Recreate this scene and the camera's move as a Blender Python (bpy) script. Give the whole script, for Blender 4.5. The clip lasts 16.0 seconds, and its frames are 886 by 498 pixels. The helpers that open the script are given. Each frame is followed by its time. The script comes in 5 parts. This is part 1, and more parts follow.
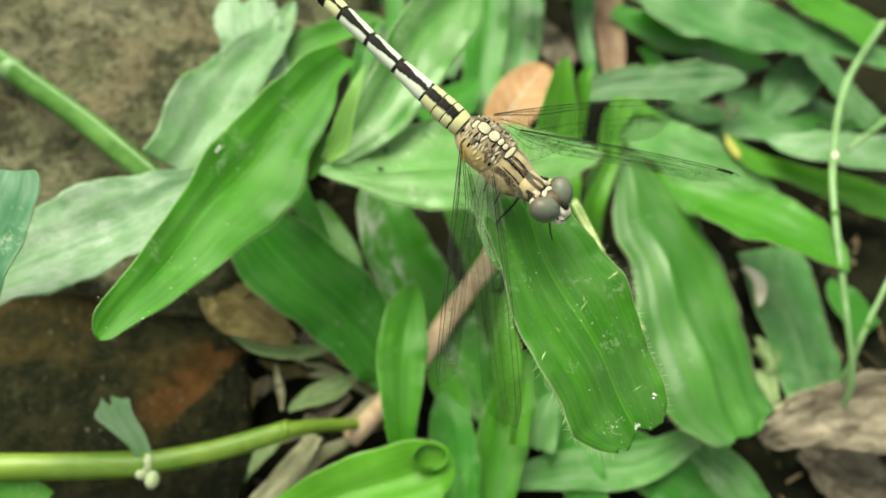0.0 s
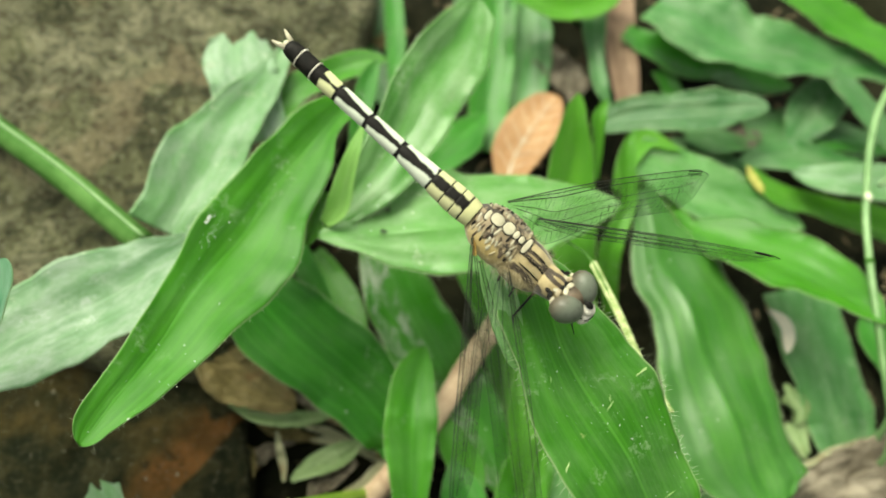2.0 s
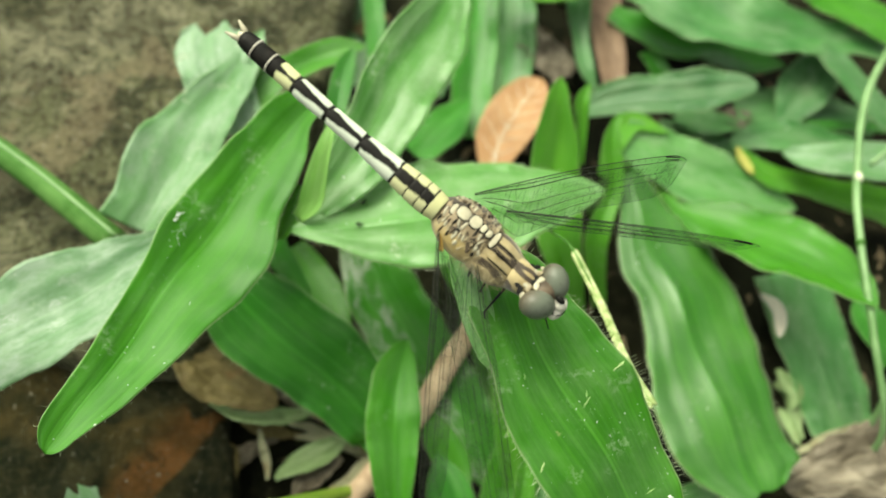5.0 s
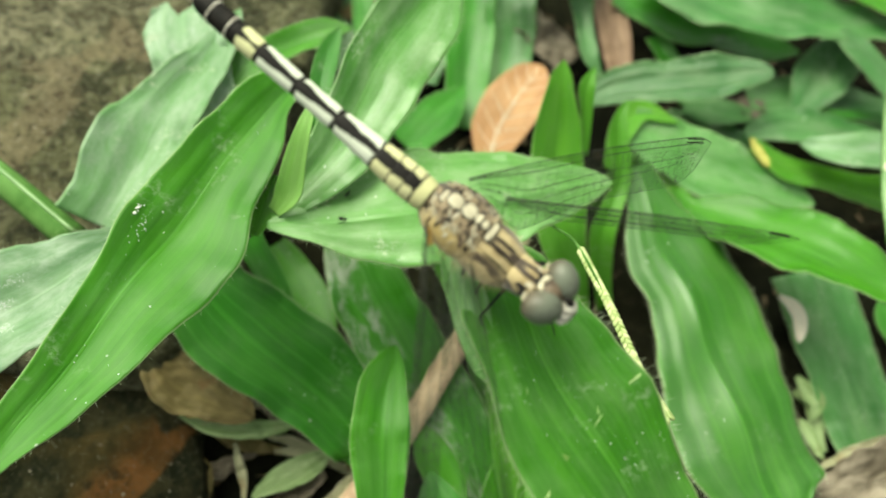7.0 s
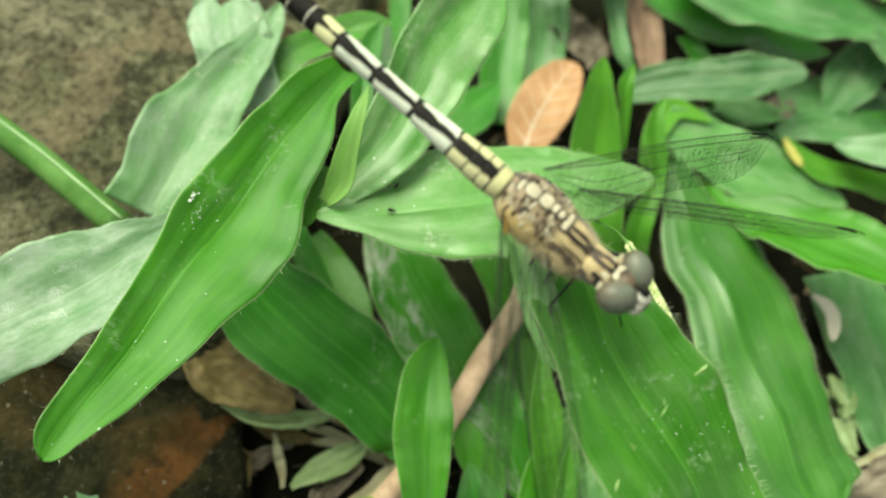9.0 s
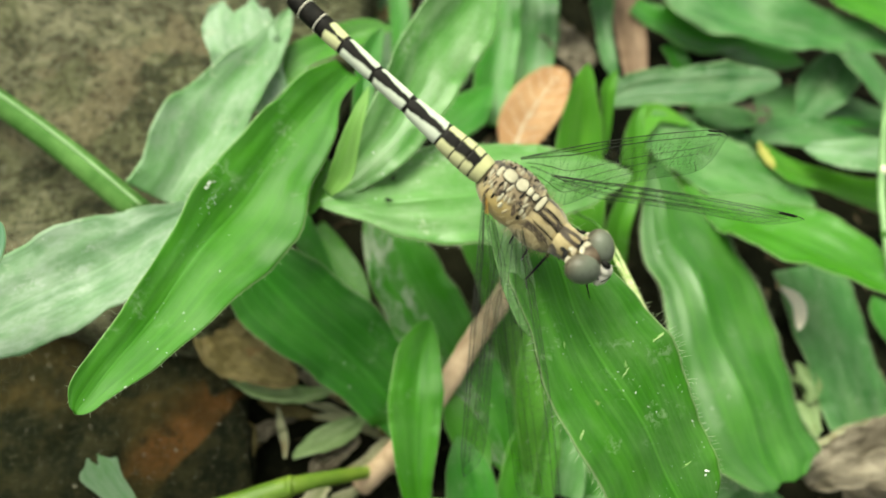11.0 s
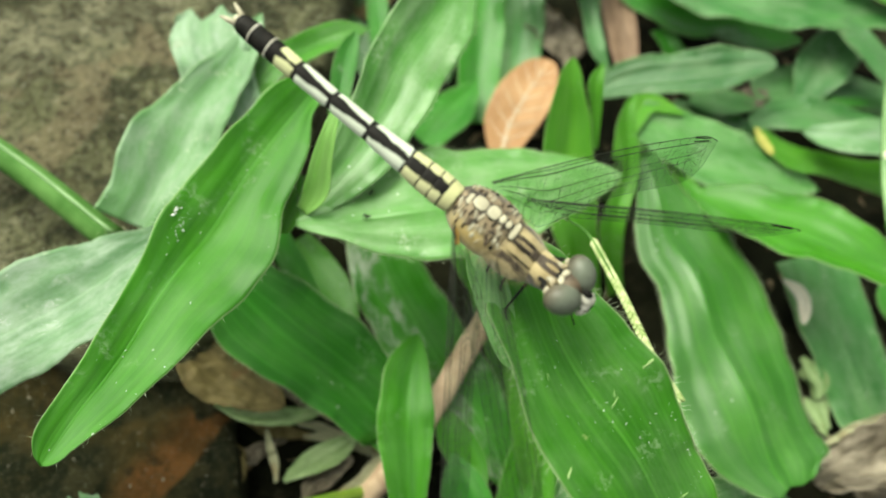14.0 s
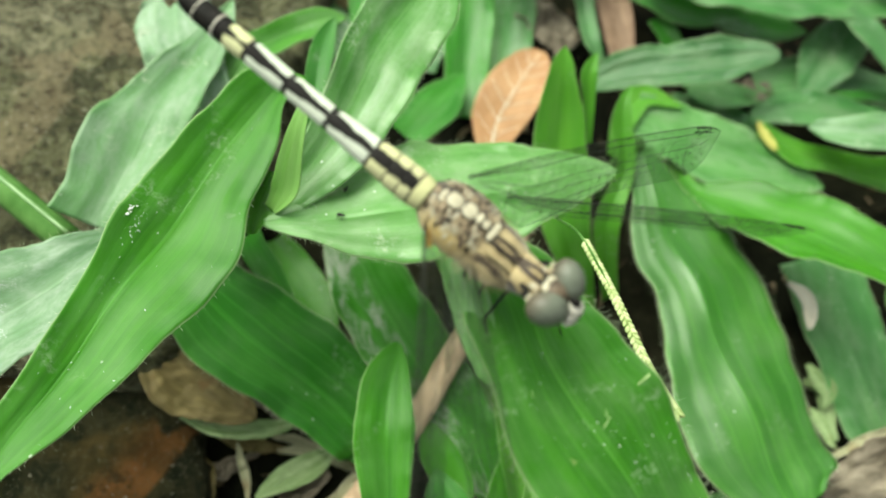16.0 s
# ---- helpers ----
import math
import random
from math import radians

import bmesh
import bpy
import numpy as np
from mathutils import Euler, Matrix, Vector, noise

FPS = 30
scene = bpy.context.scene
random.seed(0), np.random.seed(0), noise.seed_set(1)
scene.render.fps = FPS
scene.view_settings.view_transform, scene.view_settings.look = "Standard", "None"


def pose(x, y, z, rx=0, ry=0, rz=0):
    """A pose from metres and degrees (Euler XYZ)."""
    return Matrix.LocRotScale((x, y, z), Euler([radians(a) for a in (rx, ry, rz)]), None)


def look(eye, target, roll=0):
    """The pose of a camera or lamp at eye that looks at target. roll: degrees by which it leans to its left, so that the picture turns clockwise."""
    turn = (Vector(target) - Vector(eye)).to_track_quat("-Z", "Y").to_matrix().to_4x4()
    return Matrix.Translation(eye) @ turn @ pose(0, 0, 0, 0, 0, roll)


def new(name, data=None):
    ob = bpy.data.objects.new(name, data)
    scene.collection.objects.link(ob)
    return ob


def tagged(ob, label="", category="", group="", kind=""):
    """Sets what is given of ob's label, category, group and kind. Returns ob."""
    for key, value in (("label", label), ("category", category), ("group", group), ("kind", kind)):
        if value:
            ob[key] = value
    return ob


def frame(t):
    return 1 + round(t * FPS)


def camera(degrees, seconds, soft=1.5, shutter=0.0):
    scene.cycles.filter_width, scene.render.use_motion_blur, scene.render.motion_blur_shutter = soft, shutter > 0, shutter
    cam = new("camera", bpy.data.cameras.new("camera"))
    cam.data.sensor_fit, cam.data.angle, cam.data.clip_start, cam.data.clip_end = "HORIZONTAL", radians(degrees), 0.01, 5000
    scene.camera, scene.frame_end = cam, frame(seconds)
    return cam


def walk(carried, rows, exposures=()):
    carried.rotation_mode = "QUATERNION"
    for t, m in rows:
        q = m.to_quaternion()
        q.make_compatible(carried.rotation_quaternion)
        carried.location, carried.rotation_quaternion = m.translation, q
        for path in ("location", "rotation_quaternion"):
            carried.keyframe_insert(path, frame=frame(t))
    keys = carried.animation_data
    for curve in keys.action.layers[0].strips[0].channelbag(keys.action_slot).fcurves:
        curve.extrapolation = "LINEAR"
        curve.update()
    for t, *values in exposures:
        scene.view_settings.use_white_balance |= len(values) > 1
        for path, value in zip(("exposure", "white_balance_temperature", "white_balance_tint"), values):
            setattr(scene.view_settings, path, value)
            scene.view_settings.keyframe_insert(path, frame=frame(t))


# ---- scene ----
# ---- camera and its path ----
cam = camera(56.0, 16.0, soft=1.6)
cam.data.dof.use_dof = True
cam.data.dof.focus_distance, cam.data.dof.aperture_fstop = 0.0665, 27.0
PATH = [
    (0, -0.01757, -0.06175, 0.10172, 27.475, -7.581, -0.000),
    (0.5, -0.02041, -0.05751, 0.10288, 27.526, -7.895, 0.447),
    (1, -0.01981, -0.05403, 0.10013, 27.296, -7.872, 0.410),
    (1.5, -0.01786, -0.05147, 0.10066, 27.091, -7.548, -0.418),
    (2, -0.01762, -0.05098, 0.09977, 26.648, -6.784, -0.800),
    (2.5, -0.01524, -0.04978, 0.09891, 26.549, -6.591, -0.987),
    (3, -0.01488, -0.04989, 0.09739, 26.221, -6.584, -1.404),
    (3.5, -0.01473, -0.04689, 0.09704, 26.109, -6.579, -1.462),
    (4, -0.01432, -0.04568, 0.09833, 25.790, -6.333, -1.518),
    (4.5, -0.01476, -0.04890, 0.09831, 25.979, -6.311, -1.622),
    (4.7, -0.01475, -0.04959, 0.09853, 25.668, -6.032, -1.875),
    (6.8, -0.01376, -0.04562, 0.09258, 25.965, -5.982, -1.697),
    (7, -0.01330, -0.04619, 0.09083, 25.816, -6.159, -1.969),
    (7.5, -0.01986, -0.04771, 0.09071, 25.943, -6.601, -1.864),
    (8, -0.02128, -0.04590, 0.08965, 25.848, -6.934, -1.376),
    (8.5, -0.02194, -0.04654, 0.08981, 25.788, -6.966, -1.252),
    (9, -0.01798, -0.04686, 0.09043, 25.700, -6.588, -1.248),
    (9.5, -0.01688, -0.04785, 0.09152, 25.551, -6.399, -1.375),
    (10, -0.01907, -0.05201, 0.09174, 25.914, -6.657, -1.114),
    (10.2, -0.01884, -0.05215, 0.09612, 26.128, -6.757, -0.748),
    (12.3, -0.01779, -0.05038, 0.09650, 26.100, -7.216, -0.646),
    (12.5, -0.01806, -0.04827, 0.09592, 25.645, -6.477, -0.230),
    (13, -0.01673, -0.04802, 0.09692, 25.537, -6.310, -0.873),
    (13.5, -0.01473, -0.04737, 0.09559, 25.090, -5.620, -1.907),
    (14, -0.01512, -0.04715, 0.09496, 24.841, -5.330, -2.700),
    (14.5, -0.01369, -0.04500, 0.09453, 24.976, -5.176, -2.833),
    (15, -0.01620, -0.04468, 0.08971, 24.992, -5.352, -2.776),
    (15.5, -0.01356, -0.04362, 0.08734, 24.897, -5.440, -2.931),
    (16, -0.01286, -0.04449, 0.08963, 24.815, -5.459, -2.807),
]
walk(cam, [(t, pose(x, y, z, rx, ry, rz)) for t, x, y, z, rx, ry, rz in PATH], [(0.0, 1.17, 7250.0, -4.0), (2.0, 1.10, 7150.0, -5.0), (13.0, 1.10, 7150.0, -5.5), (15.0, 1.09, 6700.0, -4.0), (16.0, 1.09, 6700.0, -4.0)])

# ---- light: bright overcast day ----
world = bpy.data.worlds.new("overcast")
scene.world = world
world.use_nodes = True
wn = world.node_tree
sky = wn.nodes.new("ShaderNodeTexSky")
sky.sky_type = "NISHITA"
sky.sun_disc = False
sky.sun_elevation, sky.sun_rotation = radians(57), radians(-38)
sky.altitude, sky.air_density, sky.dust_density, sky.ozone_density = 0, 1.0, 4.0, 1.0
hue = wn.nodes.new("ShaderNodeHueSaturation")
hue.inputs["Saturation"].default_value = 0.15
wn.links.new(sky.outputs[0], hue.inputs["Color"])
wn.links.new(hue.outputs[0], wn.nodes["Background"].inputs["Color"])
wn.nodes["Background"].inputs["Strength"].default_value = 0.115
sun_data = bpy.data.lights.new("sun", "SUN")
sun_data.energy, sun_data.angle, sun_data.color = 2.15, radians(42), (1.0, 0.96, 0.86)
sun = new("sun", sun_data)
sun.matrix_world = look((-0.29, 0.37, 0.72), (0, 0, 0))

MM = 0.001


# ---- materials ----
class Nodes:
    """A small helper to write node materials in few lines."""

    def __init__(self, name):
        self.mat = bpy.data.materials.new(name)
        self.mat.use_nodes = True
        self.tree = self.mat.node_tree
        self.tree.nodes.clear()
        self.out = self.tree.nodes.new("ShaderNodeOutputMaterial")

    def link(self, value, socket):
        if isinstance(value, bpy.types.NodeSocket):
            self.tree.links.new(value, socket)
        elif value is not None:
            socket.default_value = (*value, 1.0) if isinstance(value, tuple) and len(value) == 3 and socket.type == "RGBA" else value

    def coords(self, kind="Object"):
        return self.tree.nodes.new("ShaderNodeTexCoord").outputs[kind]

    def scaled(self, vector, scale):
        n = self.tree.nodes.new("ShaderNodeMapping")
        self.link(vector, n.inputs["Vector"])
        n.inputs["Scale"].default_value = scale
        return n.outputs[0]

    def noise(self, vector, scale, detail=4.0, rough=0.55, warp=0.0):
        n = self.tree.nodes.new("ShaderNodeTexNoise")
        self.link(vector, n.inputs["Vector"])
        n.inputs["Scale"].default_value, n.inputs["Detail"].default_value = scale, detail
        n.inputs["Roughness"].default_value, n.inputs["Distortion"].default_value = rough, warp
        return n.outputs[0]

    def cells(self, vector, scale, feature="F1"):
        n = self.tree.nodes.new("ShaderNodeTexVoronoi")
        n.feature = feature
        self.link(vector, n.inputs["Vector"])
        n.inputs["Scale"].default_value = scale
        return n.outputs["Distance"]

    def math(self, op, a, b=None, c=None, clamp=False):
        n = self.tree.nodes.new("ShaderNodeMath")
        n.operation, n.use_clamp = op, clamp
        for value, socket in zip((a, b, c), n.inputs):
            self.link(value, socket)
        return n.outputs[0]

    def ramp(self, value, lo, hi, a=0.0, b=1.0):
        n = self.tree.nodes.new("ShaderNodeMapRange")
        n.interpolation_type = "SMOOTHSTEP"
        for v, s in zip((value, lo, hi, a, b), n.inputs):
            self.link(v, s)
        return n.outputs[0]

    def mix(self, fac, a, b):
        n = self.tree.nodes.new("ShaderNodeMix")
        n.data_type = "RGBA"
        self.link(fac, n.inputs[0])
        self.link(a, n.inputs[6])
        self.link(b, n.inputs[7])
        return n.outputs[2]

    def split(self, vector):
        n = self.tree.nodes.new("ShaderNodeSeparateXYZ")
        self.link(vector, n.inputs[0])
        return n.outputs

    def bump(self, height, strength, distance):
        n = self.tree.nodes.new("ShaderNodeBump")
        n.inputs["Strength"].default_value, n.inputs["Distance"].default_value = strength, distance
        self.link(height, n.inputs["Height"])
        return n.outputs[0]

    def random(self):
        return self.tree.nodes.new("ShaderNodeObjectInfo").outputs["Random"]

    def surface(self, color, rough=0.5, normal=None, **more):
        n = self.tree.nodes.new("ShaderNodeBsdfPrincipled")
        self.link(color, n.inputs["Base Color"])
        self.link(rough, n.inputs["Roughness"])
        if normal is not None:
            self.link(normal, n.inputs["Normal"])
        for key, value in more.items():
            self.link(value, n.inputs[key.replace("_", " ")])
        return n.outputs[0]

    def blend(self, fac, a, b):
        n = self.tree.nodes.new("ShaderNodeMixShader")
        self.link(fac, n.inputs[0])
        self.link(a, n.inputs[1])
        self.link(b, n.inputs[2])
        return n.outputs[0]

    def done(self, shader):
        self.link(shader, self.out.inputs["Surface"])
        return self.mat


def leaf_material(name, dark, light, dust, film_color=(0.46, 0.58, 0.36), gloss=0.31, clear=0.36, shine=0.36, veins=13, vein_tone=0.13, relief=0.05, smear=0.0):
    """Grass blade: UV x runs across it (0 to 1), UV y along it. smear: dry mud on one half. dust: pale film, dust on
    most kinds, painted sheen on the silky one.
    """
    k = Nodes(name)
    uv = k.coords("UV")
    x, y, _ = k.split(uv)
    obj = k.coords("Object")
    broad = k.noise(k.scaled(uv, (2.0, 3.0, 1)), 1.2, 3)
    streak = k.noise(k.scaled(uv, (16, 0.9, 1)), 1.0, 3)
    fine = k.noise(k.scaled(uv, (110, 9, 1)), 1.0, 3)
    hatch = k.noise(k.scaled(uv, (60, 2.2, 1)), 1.0, 2)
    lines = k.math("SINE", k.math("ADD", k.math("MULTIPLY", x, 6.2832 * veins), k.math("MULTIPLY", broad, 0.7)))
    thin = k.math("SINE", k.math("ADD", k.math("MULTIPLY", x, 6.2832 * veins * 4), k.math("MULTIPLY", broad, 2.8)))
    side = k.math("ABSOLUTE", k.math("SUBTRACT", x, 0.5))
    rib = k.ramp(side, 0.018, 0.004)
    tone = k.math("ADD", k.math("MULTIPLY", broad, 0.70), k.math("ADD", k.math("MULTIPLY", streak, 0.42), k.math("MULTIPLY", hatch, 0.16)))
    tone = k.math("ADD", tone, k.math("MULTIPLY", k.math("SUBTRACT", k.random(), 0.5), 0.25))
    col = k.mix(k.ramp(tone, 0.46, 0.86), dark, light)
    pale = tuple(min(1.0, 1.3 * c + 0.012) for c in light)
    col = k.mix(k.math("MULTIPLY", k.ramp(lines, 0.80, 1.0), vein_tone), col, pale)
    col = k.mix(k.math("MULTIPLY", k.ramp(thin, 0.3, 1.0), 0.10), col, pale)
    col = k.mix(k.math("MULTIPLY", rib, 0.45), col, pale)
    film = k.ramp(k.noise(k.scaled(uv, (3, 5, 1)), 1.0, 7, 0.72, 0.15), 0.38, 0.70)
    col = k.mix(k.math("MULTIPLY", film, dust), col, film_color)
    chalk = k.math("MULTIPLY", k.ramp(k.noise(obj, 170.0, 3, 0.6), 0.56, 0.68), k.ramp(k.noise(obj, 1500.0, 5, 0.75), 0.50, 0.60))
    col = k.mix(k.math("MULTIPLY", chalk, min(1.0, 0.15 + 0.8 * dust)), col, (0.60, 0.68, 0.50))
    if smear:
        mud = k.math("MULTIPLY", k.ramp(x, 0.53, 0.44), k.ramp(k.noise(k.scaled(uv, (2, 4, 1)), 1.6, 7, 0.75, 0.3), 0.44, 0.60))
        col = k.mix(k.math("MULTIPLY", mud, smear), col, (0.40, 0.43, 0.36))
    spots = k.ramp(k.cells(obj, 700.0), 0.12, 0.06)
    some = k.ramp(k.noise(obj, 130.0, 2), 0.54, 0.66)
    col = k.mix(k.math("MULTIPLY", k.math("MULTIPLY", spots, some), 0.8), col, (0.70, 0.76, 0.62))
    nick = k.ramp(k.noise(obj, 420.0, 5, 0.7, 1.2), 0.71, 0.75)
    col = k.mix(k.math("MULTIPLY", nick, 0.5), col, (0.40, 0.46, 0.18))
    edge = k.ramp(side, 0.484, 0.496)
    col = k.mix(k.math("MULTIPLY", edge, 0.55 * (1 - dust)), col, (0.46, 0.58, 0.30))
    height = k.math("ADD", k.math("MULTIPLY", lines, relief), k.math("ADD", k.math("MULTIPLY", streak, 0.30), k.math("MULTIPLY", fine, 0.14)))
    height = k.math("ADD", height, k.math("ADD", k.math("MULTIPLY", thin, 0.02), k.math("MULTIPLY", hatch, 0.2)))
    height = k.math("SUBTRACT", height, k.math("MULTIPLY", rib, 0.3))
    ripple = k.noise(k.scaled(uv, (3.0, 26.0, 1)), 1.0, 2)
    height = k.math("ADD", height, k.math("MULTIPLY", ripple, 0.4))
    normal = k.bump(height, 0.5, 0.00014)
    rough = k.math("ADD", k.math("MULTIPLY", broad, 0.14), k.math("ADD", k.math("MULTIPLY", film, 0.25 * dust + 0.04), gloss - 0.07))
    body = k.surface(col, rough, normal, Specular_IOR_Level=shine)
    t = k.tree.nodes.new("ShaderNodeBsdfTranslucent")
    k.link(k.mix(0.5, col, (0.20, 0.44, 0.03)), t.inputs["Color"])
    return k.done(k.blend(clear, body, t.outputs[0]))


LEAF = {
    "fresh": leaf_material("fresh_blade", (0.027, 0.155, 0.004), (0.062, 0.262, 0.009), 0.07, gloss=0.41, shine=0.33),
    "young": leaf_material("young_blade", (0.062, 0.25, 0.010), (0.13, 0.39, 0.028), 0.06, clear=0.46),
    "mature": leaf_material("mature_blade", (0.020, 0.140, 0.009), (0.048, 0.25, 0.017), 0.10),
    "deep": leaf_material("deep_blade", (0.034, 0.168, 0.007), (0.078, 0.290, 0.016), 0.11, shine=0.34, veins=6, vein_tone=0.16),
    # silky: pale colour and film stand in for whitish sky sheen.
    "silky": leaf_material("silky_blade", (0.060, 0.230, 0.024), (0.135, 0.35, 0.074), 0.38, (0.44, 0.57, 0.36), gloss=0.31, shine=0.65, veins=9, vein_tone=0.2),
    "bright": leaf_material("bright_blade", (0.085, 0.31, 0.016), (0.15, 0.42, 0.040), 0.05, clear=0.5),
    "hazy": leaf_material("hazy_blade", (0.075, 0.215, 0.058), (0.16, 0.335, 0.13), 0.55, (0.44, 0.535, 0.43), gloss=0.36, veins=9, vein_tone=0.2),
    "glossy": leaf_material("glossy_blade", (0.026, 0.140, 0.006), (0.066, 0.248, 0.014), 0.07, gloss=0.37, shine=0.70, veins=7, vein_tone=0.25, relief=0.14),
    "bluish": leaf_material("bluish_blade", (0.032, 0.15, 0.060), (0.080, 0.25, 0.115), 0.25, (0.42, 0.55, 0.46), gloss=0.38),
    "dim": leaf_material("dim_blade", (0.024, 0.115, 0.024), (0.062, 0.200, 0.056), 0.24, gloss=0.42, shine=0.45, veins=7, vein_tone=0.25),
    "dull": leaf_material("dull_blade", (0.026, 0.13, 0.024), (0.066, 0.235, 0.050), 0.24, gloss=0.40, shine=0.55, veins=7, vein_tone=0.25),
    "pale": leaf_material("pale_blade", (0.20, 0.46, 0.07), (0.34, 0.60, 0.17), 0.06, clear=0.55, veins=11, vein_tone=0.25),
    "lush": leaf_material("lush_blade", (0.022, 0.14, 0.003), (0.062, 0.265, 0.008), 0.04, gloss=0.36, shine=0.40, veins=8, vein_tone=0.3, clear=0.4),
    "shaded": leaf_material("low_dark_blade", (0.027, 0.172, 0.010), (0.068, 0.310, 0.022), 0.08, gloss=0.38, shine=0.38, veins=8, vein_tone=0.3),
    "smeared": leaf_material("mud_smeared_blade", (0.030, 0.170, 0.008), (0.068, 0.30, 0.020), 0.08, smear=0.75, veins=9, vein_tone=0.2),
    "chalky": leaf_material("chalky_blade", (0.095, 0.22, 0.090), (0.21, 0.37, 0.19), 0.72, (0.50, 0.59, 0.49), gloss=0.42),
    "dusty": leaf_material("dusty_blade", (0.050, 0.20, 0.034), (0.13, 0.34, 0.085), 0.32, (0.45, 0.58, 0.38), gloss=0.36),
}


def dead_material(name, dark, light, spot):
    k = Nodes(name)
    uv, obj = k.coords("UV"), k.coords("Object")
    broad = k.noise(k.scaled(uv, (3, 3, 1)), 1.5, 5, 0.6)
    streak = k.noise(k.scaled(uv, (18, 5, 1)), 1.0, 6, 0.7)
    tone = k.math("ADD", k.math("MULTIPLY", broad, 0.8), k.math("MULTIPLY", streak, 0.3))
    col = k.mix(k.ramp(tone, 0.4, 0.75), dark, light)
    col = k.mix(k.math("MULTIPLY", k.ramp(k.noise(obj, 300.0, 5, 0.65), 0.58, 0.7), 0.6), col, spot)
    normal = k.bump(k.math("ADD", streak, k.math("MULTIPLY", k.noise(obj, 900.0, 4), 0.8)), 0.5, 0.0002)
    body = k.surface(col, 0.62, normal, Specular_IOR_Level=0.3)
    t = k.tree.nodes.new("ShaderNodeBsdfTranslucent")
    k.link(col, t.inputs["Color"])
    return k.done(k.blend(0.15, body, t.outputs[0]))


DEAD = {
    "cream": dead_material("cream_dry_skin", (0.62, 0.57, 0.44), (0.80, 0.75, 0.62), (0.50, 0.40, 0.26)),
    "red": dead_material("red_dead_leaf", (0.36, 0.19, 0.085), (0.50, 0.30, 0.155), (0.29, 0.13, 0.06)),
    "rust": dead_material("rust_brown_strip", (0.17, 0.105, 0.065), (0.32, 0.215, 0.145), (0.11, 0.07, 0.04)),
    "brown": dead_material("brown_dead_leaf", (0.115, 0.092, 0.032), (0.245, 0.190, 0.075), (0.17, 0.085, 0.025)),
    "straw": dead_material("straw_leaf", (0.22, 0.24, 0.12), (0.50, 0.46, 0.32), (0.28, 0.20, 0.10)),
    "sage": dead_material("faded_leaf", (0.17, 0.27, 0.09), (0.36, 0.46, 0.24), (0.26, 0.24, 0.12)),
    "yellow": dead_material("yellowed_tip", (0.32, 0.31, 0.05), (0.46, 0.45, 0.14), (0.45, 0.30, 0.04)),
    "taupe": dead_material("taupe_dead_leaf", (0.095, 0.077, 0.052), (0.28, 0.24, 0.18), (0.06, 0.045, 0.03)),
}


def plain_material(name, a, b, scale=400.0, rough=0.5, bump=0.3, depth=0.0001, **more):
    """Two tones in soft patches with fine grain."""
    k = Nodes(name)
    obj = k.coords("Object")
    n = k.noise(obj, scale, 5, 0.6)
    col = k.mix(k.ramp(n, 0.35, 0.68), a, b)
    return k.done(k.surface(col, rough, k.bump(k.noise(obj, scale * 3, 4), bump, depth), **more))


def soil_material():
    k = Nodes("soil")
    obj = k.coords("Object")
    big, mid, small = k.noise(obj, 45.0, 5, 0.6), k.noise(obj, 260.0, 6, 0.7), k.noise(obj, 1400.0, 4, 0.7)
    # Darker than soil's own colour, standing in for deep shade between blades.
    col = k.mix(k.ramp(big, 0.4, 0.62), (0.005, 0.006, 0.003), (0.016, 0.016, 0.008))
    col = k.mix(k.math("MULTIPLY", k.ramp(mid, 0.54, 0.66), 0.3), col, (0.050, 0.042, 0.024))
    col = k.mix(k.math("MULTIPLY", k.ramp(small, 0.66, 0.74), 0.5), col, (0.26, 0.22, 0.16))
    normal = k.bump(k.math("ADD", mid, k.math("MULTIPLY", small, 0.5)), 0.9, 0.0012)
    return k.done(k.surface(col, 0.9, normal, Specular_IOR_Level=0.06))


